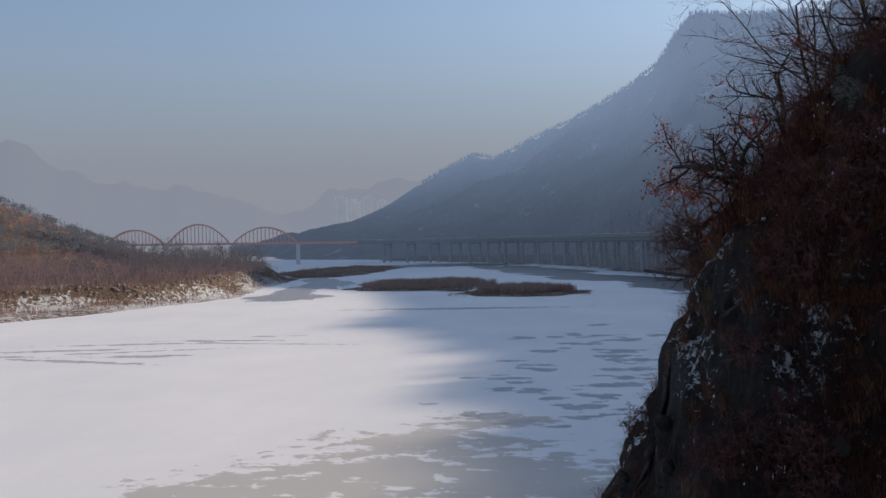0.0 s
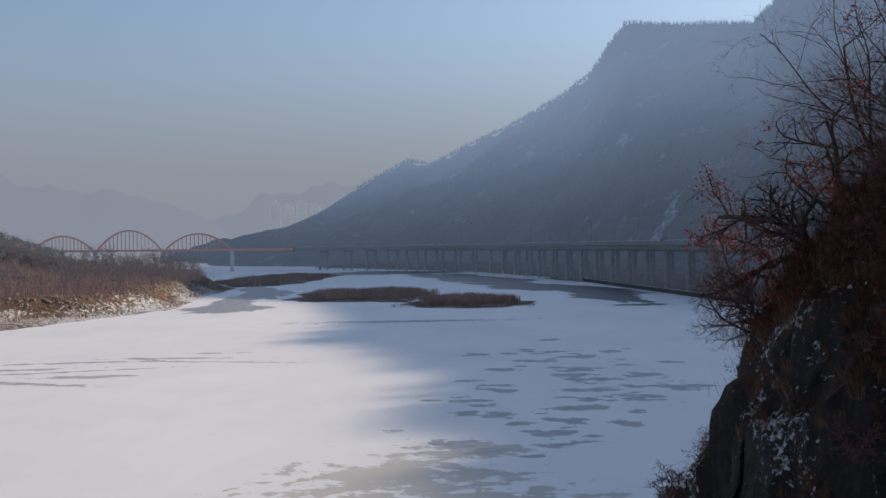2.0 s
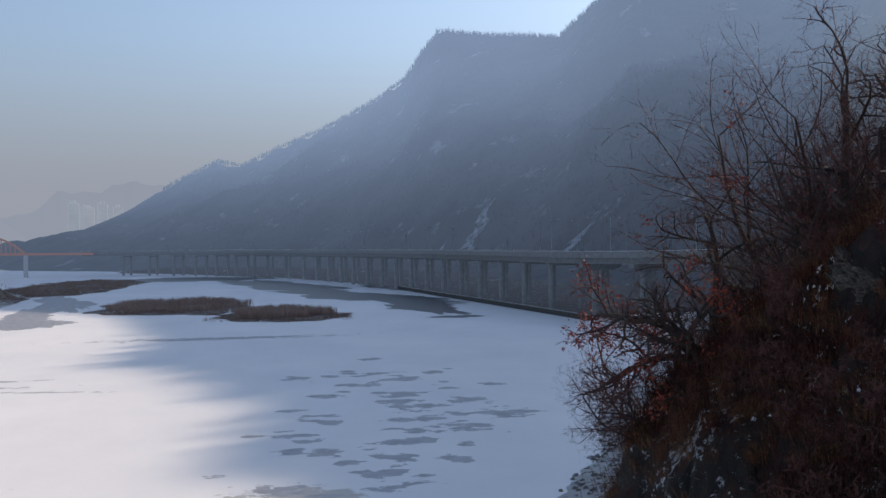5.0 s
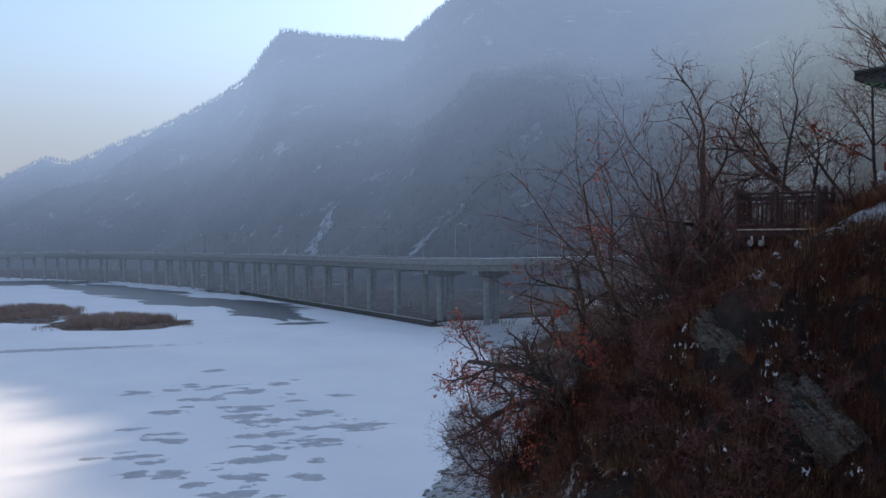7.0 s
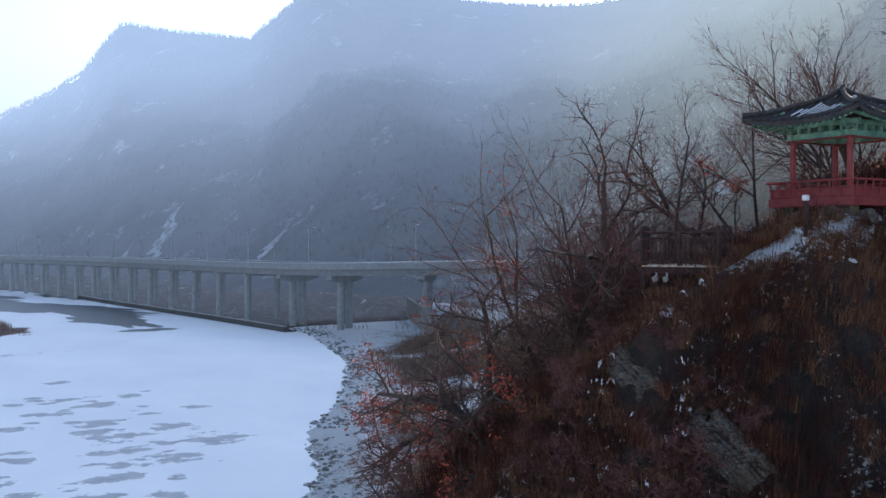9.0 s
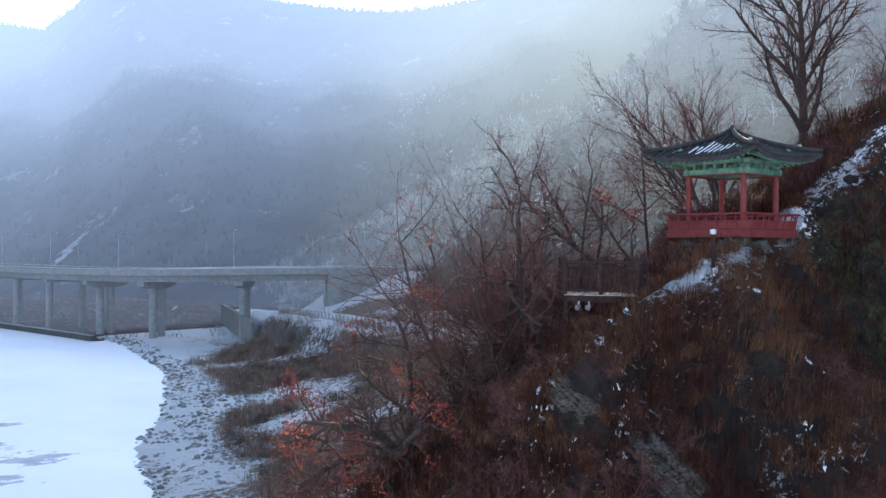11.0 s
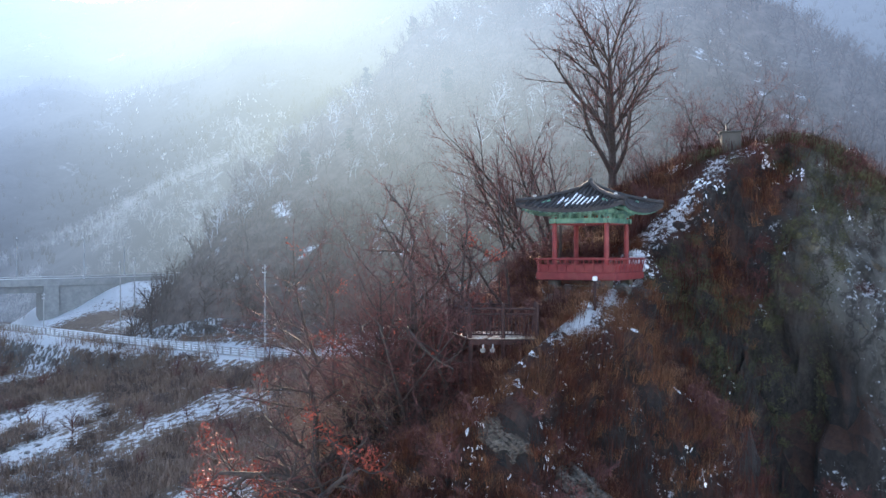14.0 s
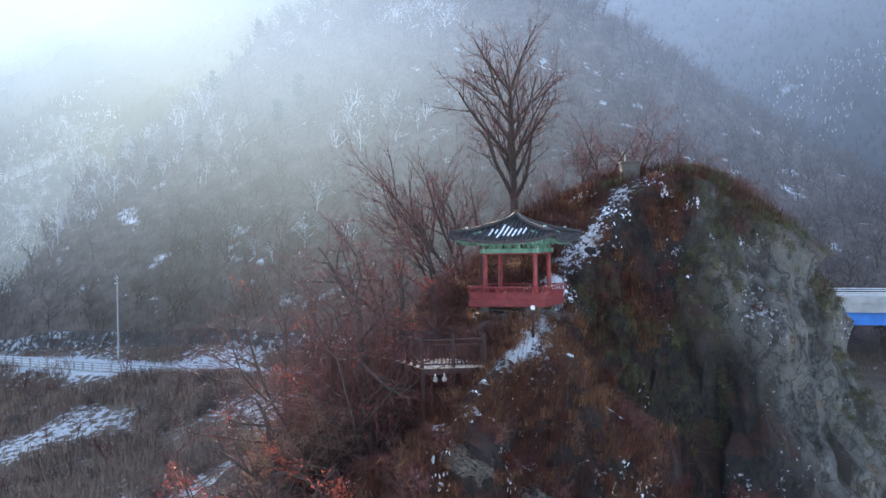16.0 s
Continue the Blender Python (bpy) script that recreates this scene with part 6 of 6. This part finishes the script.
x, y, z = scatter(90, (30, 104, 90, 250), bank, lambda x, y: off_road(x, y, 6) & (inland_of(x, y) > 22), 43)
woods("woods", x, y, z, TEMPLATES, M_TWIG, "bare winter saplings among the bank brush", seed=44, low=0.4, high=0.8, thick=1.4)

# ---- the left bank's brush and trees ----
def left_inland(x, y):
    d, side, _ = along(LEFT_SHORE, x, y)
    return np.where(side > 0, d, -d)


def left_row():
    return scatter(150, (-250, -118, 440, 600), left_bank, lambda x, y: (left_bank(x, y) > 5.6) & (left_inland(x, y) < 80), 60)


# far-bank brush and trees get haze painted on as glow
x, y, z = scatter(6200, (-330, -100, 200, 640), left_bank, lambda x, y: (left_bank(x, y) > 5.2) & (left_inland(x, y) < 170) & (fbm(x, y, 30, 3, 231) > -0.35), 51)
paint_haze(blades("brush", x, y, z, 12, 2.6, 2.4, 0.07, M_RUST_BRUSH, "rusty brown brush on the far river bank", "brush", 52, 0.5), 0.22)
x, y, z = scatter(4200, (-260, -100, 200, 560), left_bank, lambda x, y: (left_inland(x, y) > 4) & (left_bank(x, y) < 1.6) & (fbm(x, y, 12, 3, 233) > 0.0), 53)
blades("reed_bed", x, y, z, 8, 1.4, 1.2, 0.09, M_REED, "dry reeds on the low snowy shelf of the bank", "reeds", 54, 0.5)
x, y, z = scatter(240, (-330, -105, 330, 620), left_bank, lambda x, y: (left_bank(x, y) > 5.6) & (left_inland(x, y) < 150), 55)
paint_haze(woods("woods", x, y, z, TEMPLATES, M_FAR_TWIG, "bare trees along the far river bank", seed=56, thick=1.3, low=0.6, high=1.4), 0.22)
paint_haze(woods("woods", *left_row(), TEMPLATES, M_FAR_TWIG, "tall bare trees on the tip of the far bank", seed=59, thick=1.7, low=1.1, high=2.1), 0.22)
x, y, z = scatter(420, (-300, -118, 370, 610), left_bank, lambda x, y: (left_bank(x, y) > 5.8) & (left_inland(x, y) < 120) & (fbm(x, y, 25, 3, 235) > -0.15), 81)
paint_haze(leaf_clumps("thicket", x, y, z + 0.8, 80, 2.8, 0.28, M_RUST_BRUSH, "leafless rusty thicket along the far bank", "thicket", 82), 0.22)
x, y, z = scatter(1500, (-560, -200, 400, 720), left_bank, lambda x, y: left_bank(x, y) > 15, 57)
paint_haze(leaf_clumps("evergreen_woods", x, y, z + 2.4, 70, 3.4, 0.55, M_FAR_NEEDLE, "dark evergreen wood on the low hill", "trees", 58), 0.26)


# ---- woods on the mountain ----
def fan_woods(x, y, h, per, low, high, mat, label, seed):
    """Far leafless trees, each a fan of thin stems."""
    rnd = np.random.default_rng(seed)
    n = len(x)
    m = n * per
    a = rnd.uniform(0, 2 * np.pi, m)
    t = np.repeat(rnd.uniform(low, high, n), per) * rnd.uniform(0.6, 1.0, m)
    off = t * rnd.uniform(0.1, 0.42, m)
    b = rnd.uniform(0, 2 * np.pi, m)
    w = rnd.uniform(0.12, 0.3, m)
    bx, by, bz = np.repeat(x, per), np.repeat(y, per), np.repeat(h, per) - 1
    v = np.stack([np.stack([bx - w * np.cos(b), by - w * np.sin(b), bz], 1), np.stack([bx + w * np.cos(b), by + w * np.sin(b), bz], 1),
                  np.stack([bx + off * np.cos(a), by + off * np.sin(a), bz + t], 1)], 1).reshape(-1, 3)
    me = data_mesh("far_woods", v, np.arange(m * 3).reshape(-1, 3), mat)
    # the woods glow with the same painted haze as their slope
    set_attr(me, "painted_haze", np.repeat(haze_glow(x, y, h), per * 3))
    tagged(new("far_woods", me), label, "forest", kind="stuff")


def mountain_woods():
    rnd = np.random.default_rng(61)
    n = 15000
    az = rnd.uniform(-6, 100, n)
    foot, ridge = np.interp(az, MOUNTAIN[:, 0], MOUNTAIN[:, 1]), np.interp(az, MOUNTAIN[:, 0], MOUNTAIN[:, 2])
    u = np.where(rnd.random(n) < 0.42, rnd.normal(1.0, 0.012, n), rnd.uniform(0.0, 1.0, n))
    h, x, y = mountain_height(az, foot + (ridge - foot) * u)
    fan_woods(x, y, h, 7, 3.6, 8, M_WOODS, "hazy leafless forest on the mountain slope", 62)


mountain_woods()


def spur_height(x, y):
    return mountain_height(np.degrees(np.arctan2(x - HUB[0], y - HUB[1])), np.hypot(x - HUB[0], y - HUB[1]))[0]


M_RIME = far_surface("snow_dusted_woods", (0.07, 0.065, 0.065), (0.38, 0.38, 0.40), 0.14)
x, y, z = scatter(3000, (185, 370, 275, 430), spur_height, lambda x, y: (along(HIGHWAY[::3], x, y)[0] > 20) & (fbm(x, y, 25, 4, 245) > -0.05), 63)
rime = woods("far_woods", x[:2000], y[:2000], z[:2000], [t[::2] for t in TEMPLATES], M_RIME, "bare trees dusted with snow on the spur above the road", seed=64, thick=1.2, low=0.5, high=1.0)
co = np.zeros(len(rime.data.vertices) * 3)
rime.data.vertices.foreach_get("co", co)
set_attr(rime.data, "painted_haze", haze_glow(co[0::3], co[1::3], co[2::3]))


def snow_gullies():
    """Snow lying in gullies and on scree below the mountain's rocks."""
    for k, (a, u0, u1, wide) in enumerate(((12.0, 0.09, 0.19, 9), (9.6, 0.04, 0.08, 6), (17.8, 0.05, 0.12, 9))):
        foot, ridge = float(np.interp(a, MOUNTAIN[:, 0], MOUNTAIN[:, 1])), float(np.interp(a, MOUNTAIN[:, 0], MOUNTAIN[:, 2]))
        s, q = np.meshgrid(np.linspace(0, 1, 26), np.linspace(-1, 1, 9))
        r = foot + (ridge - foot) * (u0 + (u1 - u0) * s)
        width = wide * np.sin(np.pi * np.clip(s, 0.02, 0.98)) * np.clip(0.55 + 1.5 * fbm(s * 11, q * 0.6 + k, 1, 3, 300 + k), 0.04, 1.5)
        aa = a + np.degrees(np.arctan((q * width + 21 * (s - 0.5)) / r)) + np.degrees(6 * fbm(s * 4, s * 0, 1, 3, 310 + k) / r)
        h, x, y = mountain_height(aa, r)
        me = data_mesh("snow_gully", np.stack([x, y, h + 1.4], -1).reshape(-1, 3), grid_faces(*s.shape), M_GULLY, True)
        set_attr(me, "painted_haze", haze_glow(x, y, h).ravel())
        tagged(new("snow_gully", me), "snow lying in a gully on the mountain slope", "snow", kind="structure")


def flecked_slopes():
    """Snow lying between the trees on the slopes above the roads."""
    rnd = np.random.default_rng(67)
    n = 15000
    az = rnd.uniform(36, 112, n)
    foot, ridge = np.interp(az, MOUNTAIN[:, 0], MOUNTAIN[:, 1]), np.interp(az, MOUNTAIN[:, 0], MOUNTAIN[:, 2])
    u = rnd.uniform(-0.2, 0.6, n)
    h, x, y = mountain_height(az, foot + (ridge - foot) * u)
    keep = (fbm(x, y, 60, 4, 269) > 0.05) & (along(HIGHWAY[::3], x, y)[0] > 22)
    fan_woods(x[keep], y[keep], h[keep] + 0.4, 5, 1.2, 3.6, M_RIME, "snow-dusted undergrowth on the mountain slope", 68)


flecked_slopes()

M_GULLY = far_surface("far_snow", (0.05, 0.05, 0.06), (0.27, 0.28, 0.31), 0.16)
snow_gullies()


# ---- stones: shore boulders and riprap ----
def stones():
    shore = bpy.data.objects["right_bank"]
    meshes = [data_mesh("boulder", *stone_shape(400 + k, 1.0, 0.75, 0.5), M_SNOW_STONE if k % 2 else M_STONE) for k in range(8)]
    rnd = np.random.default_rng(71)
    x, y, z = scatter(17000, (10, 112, 75, 330), bank, lambda x, y: (inland_of(x, y) > -1.0) & (inland_of(x, y) < 24 - 17 * ramp(y, 195, 230)) & (fbm(x, y, 9, 3, 263) > -0.3), 72)
    for k in range(min(300, len(x))):
        ob = new("boulder", meshes[rnd.integers(8)])
        ob.parent = shore
        s = rnd.uniform(0.35, 0.95)
        ob.matrix_basis = pose(x[k], y[k], z[k] + 0.05 * s, rnd.uniform(-15, 15), rnd.uniform(-15, 15), rnd.uniform(0, 360)) @ Matrix.Diagonal((s, s, s, 1))
    joined_stones("boulders", x[300:], y[300:], z[300:], 0.18, 0.62, M_SNOW_STONE, "snow-dusted boulders along the shore", 73)
    x, y, z = scatter(15000, (-260, -100, 230, 660), left_bank, lambda x, y: (left_bank(x, y) > 1.4) & (left_bank(x, y) < 6.6) & (left_inland(x, y) < 60), 74)
    joined_stones("riprap", x, y, z + 0.1, 0.35, 1.0, M_TAN_STONE, "tan riprap stones along the far bank", 75)
    x, y, z = scatter(900, HEAD_BOX, headland, lambda x, y: (headland(x, y) > 5) & (slope_of(headland, x, y) > 0.6) & ~face_of(x, y) & (fbm(x, y, 6, 3, 241) > 0.05), 76)
    joined_stones("rock_outcrops", x, y, z - 0.15, 0.15, 0.5, M_CLIFF, "jagged rock outcrops in the slope", 77, (1.0, 0.7, 0.9))


def joined_stones(name, x, y, z, lo, hi, mat, label, seed, shape=(1.0, 0.8, 0.7)):
    rnd = np.random.default_rng(seed)
    shapes = [stone_shape(500 + seed * 10 + k, *shape) for k in range(6)]
    vs, fs, base = [], [], 0
    for px, py, pz in zip(x, y, z):
        v, f = shapes[rnd.integers(6)]
        m = pose(px, py, pz, rnd.uniform(-25, 25), rnd.uniform(-25, 25), rnd.uniform(0, 360))
        s = rnd.uniform(lo, hi)
        rot, tr = np.array(m.to_3x3()) * s, np.array(m.translation)
        v = np.array(v) @ rot.T + tr
        vs.append(v)
        fs.append(np.array(f) + base)
        base += len(v)
    tagged(new(name, data_mesh(name, np.concatenate(vs), np.concatenate(fs), mat)), label, "stones", kind="stuff")


stones()


def pavilion_boulders():
    """Grey boulders under the river side of the pavilion's floor."""
    first = None
    for k, (x, y, s) in enumerate(((21.9, 37.9, 1.0), (22.9, 37.1, 0.85), (23.9, 36.7, 0.95), (21.3, 38.9, 0.8), (21.2, 40.0, 0.9), (24.9, 36.6, 0.75))):
        z = float(headland(np.array(x), np.array(y)))
        me = data_mesh("boulder", *stone_shape(700 + k, 0.7, 0.55, 0.42), M_SLATE)
        ob = tagged(new("boulder", me), "grey weathered boulder beneath the pavilion floor", "boulder", "boulders under the pavilion")
        ob.matrix_basis = pose(x, y, z + 0.05, 8 * k, -6 * k, 55 * k) @ Matrix.Diagonal((s, s, s, 1))


pavilion_boulders()


def slate_outcrop(x, y, z, wide, high, seed):
    """A bare face of thin-bedded slate in the slope: slanting beds, each broken back a little differently."""
    out = Vector((-0.74, -0.55, 0.38)).normalized()
    right = Vector((0, 0, 1)).cross(out).normalized()
    up = out.cross(right)
    bed, across = (right * 0.74 - up * 0.67).normalized(), (right * 0.67 + up * 0.74).normalized()
    rnd = random.Random(seed)
    steps, level = [], 0.0
    for k in range(40):
        level = 0.72 * level + rnd.uniform(-0.085, 0.085)
        steps.append(level)
    n = 64
    v = []
    for i in range(n):
        for j in range(n):
            a, b = 2 * i / (n - 1) - 1, 2 * j / (n - 1) - 1
            r = math.hypot(a, b) ** 1.0 * (1 + 0.38 * noise.noise(Vector((2.1 * a, 2.1 * b, seed))) + 0.16 * noise.noise(Vector((6 * a, 6 * b, seed))))
            p, q = a * wide, b * high
            k = (b + 1) * 18 + 1.2 * noise.noise(Vector((p * 1.1, q * 2.5, seed + 5)))
            crack = 0.16 * (noise.noise(Vector((p * 1.3, q * 1.6, seed + 9))) > 0.22)
            lift = steps[int(k) % 40] + 0.03 * noise.noise(Vector((p * 9, q * 22, seed))) + 0.10 * noise.noise(Vector((p * 1.2, q * 1.2, seed + 3))) - crack - 1.5 * max(0.0, r - 0.66) ** 1.3
            v.append(Vector((x, y, z)) + bed * p + across * q + out * lift)
    f = [(i * n + j, (i + 1) * n + j, (i + 1) * n + j + 1, i * n + j + 1) for i in range(n - 1) for j in range(n - 1)]
    tagged(new("slate_outcrop", data_mesh("slate_outcrop", [tuple(p) for p in v], f, M_SLATE)), "bare face of slanting thin-bedded grey slate in the brown slope", "rock", "slate outcrops")


for x, y, wide, high, seed in SLABS:
    px, py, pz, _ = rock_surface(np.array([x]), np.array([y]))
    slate_outcrop(float(px[0]), float(py[0]), float(pz[0]), wide, high, seed)


# ---- old snow caught in the slope's grass ----
def snow_here(x, y):
    h = headland(x, y)
    near_path = along(PATH_SNOW, x, y)[0]
    much = fbm(x, y, 2.4, 4, 251) + 0.22 * (x < 15) * (h > 21) + 0.12 * (near_path < 1.0) + 0.30 * (h < 14) - 0.15 * (near_path > 6) * (h > 16)
    return (h > 5) & (slope_of(headland, x, y) < 2.3) & (y < 48) & (x < 40) & ~face_of(x, y) & (much > 0.25) & (fbm(x, y, 0.45, 3, 253) > 0.06) & off_slabs(x, y)


def snow_patches():
    """Flat ragged scraps of snow that drape over the ground."""
    x, y, _ = scatter(80000, HEAD_BOX, headland, snow_here, 91)
    rnd = np.random.default_rng(92)
    n, m = len(x), 9
    size = (rnd.uniform(0.04, 0.15, n) / (1 + slope_of(headland, x, y)))[:, None]
    a = np.linspace(0, 2 * np.pi, m, endpoint=False)[None, :] + rnd.uniform(-0.3, 0.3, (n, m))
    r = size * rnd.uniform(0.35, 1.3, (n, m))
    turn = rnd.uniform(0, np.pi, n)[:, None]
    u, v = r * np.cos(a) * 1.5, r * np.sin(a) * 0.8
    gx = np.concatenate([x[:, None], x[:, None] + u * np.cos(turn) - v * np.sin(turn)], 1)
    gy = np.concatenate([y[:, None], y[:, None] + u * np.sin(turn) + v * np.cos(turn)], 1)
    sx, sy, sz, _ = rock_surface(gx.ravel(), gy.ravel())
    sz = sz.reshape(n, m + 1) + np.concatenate([np.full((n, 1), 0.10), np.full((n, m), 0.03)], 1)
    base = (np.arange(n) * (m + 1))[:, None]
    k = np.arange(m)[None, :]
    f = np.stack([base + 0 * k, base + 1 + k, base + 1 + (k + 1) % m], -1).reshape(-1, 3)
    me = data_mesh("snow_patches", np.stack([sx, sy, sz.ravel()], 1), f, M_SNOW)
    tagged(new("snow_patches", me), "small ragged patches of old snow caught in the grass", "snow", kind="stuff")


snow_patches()
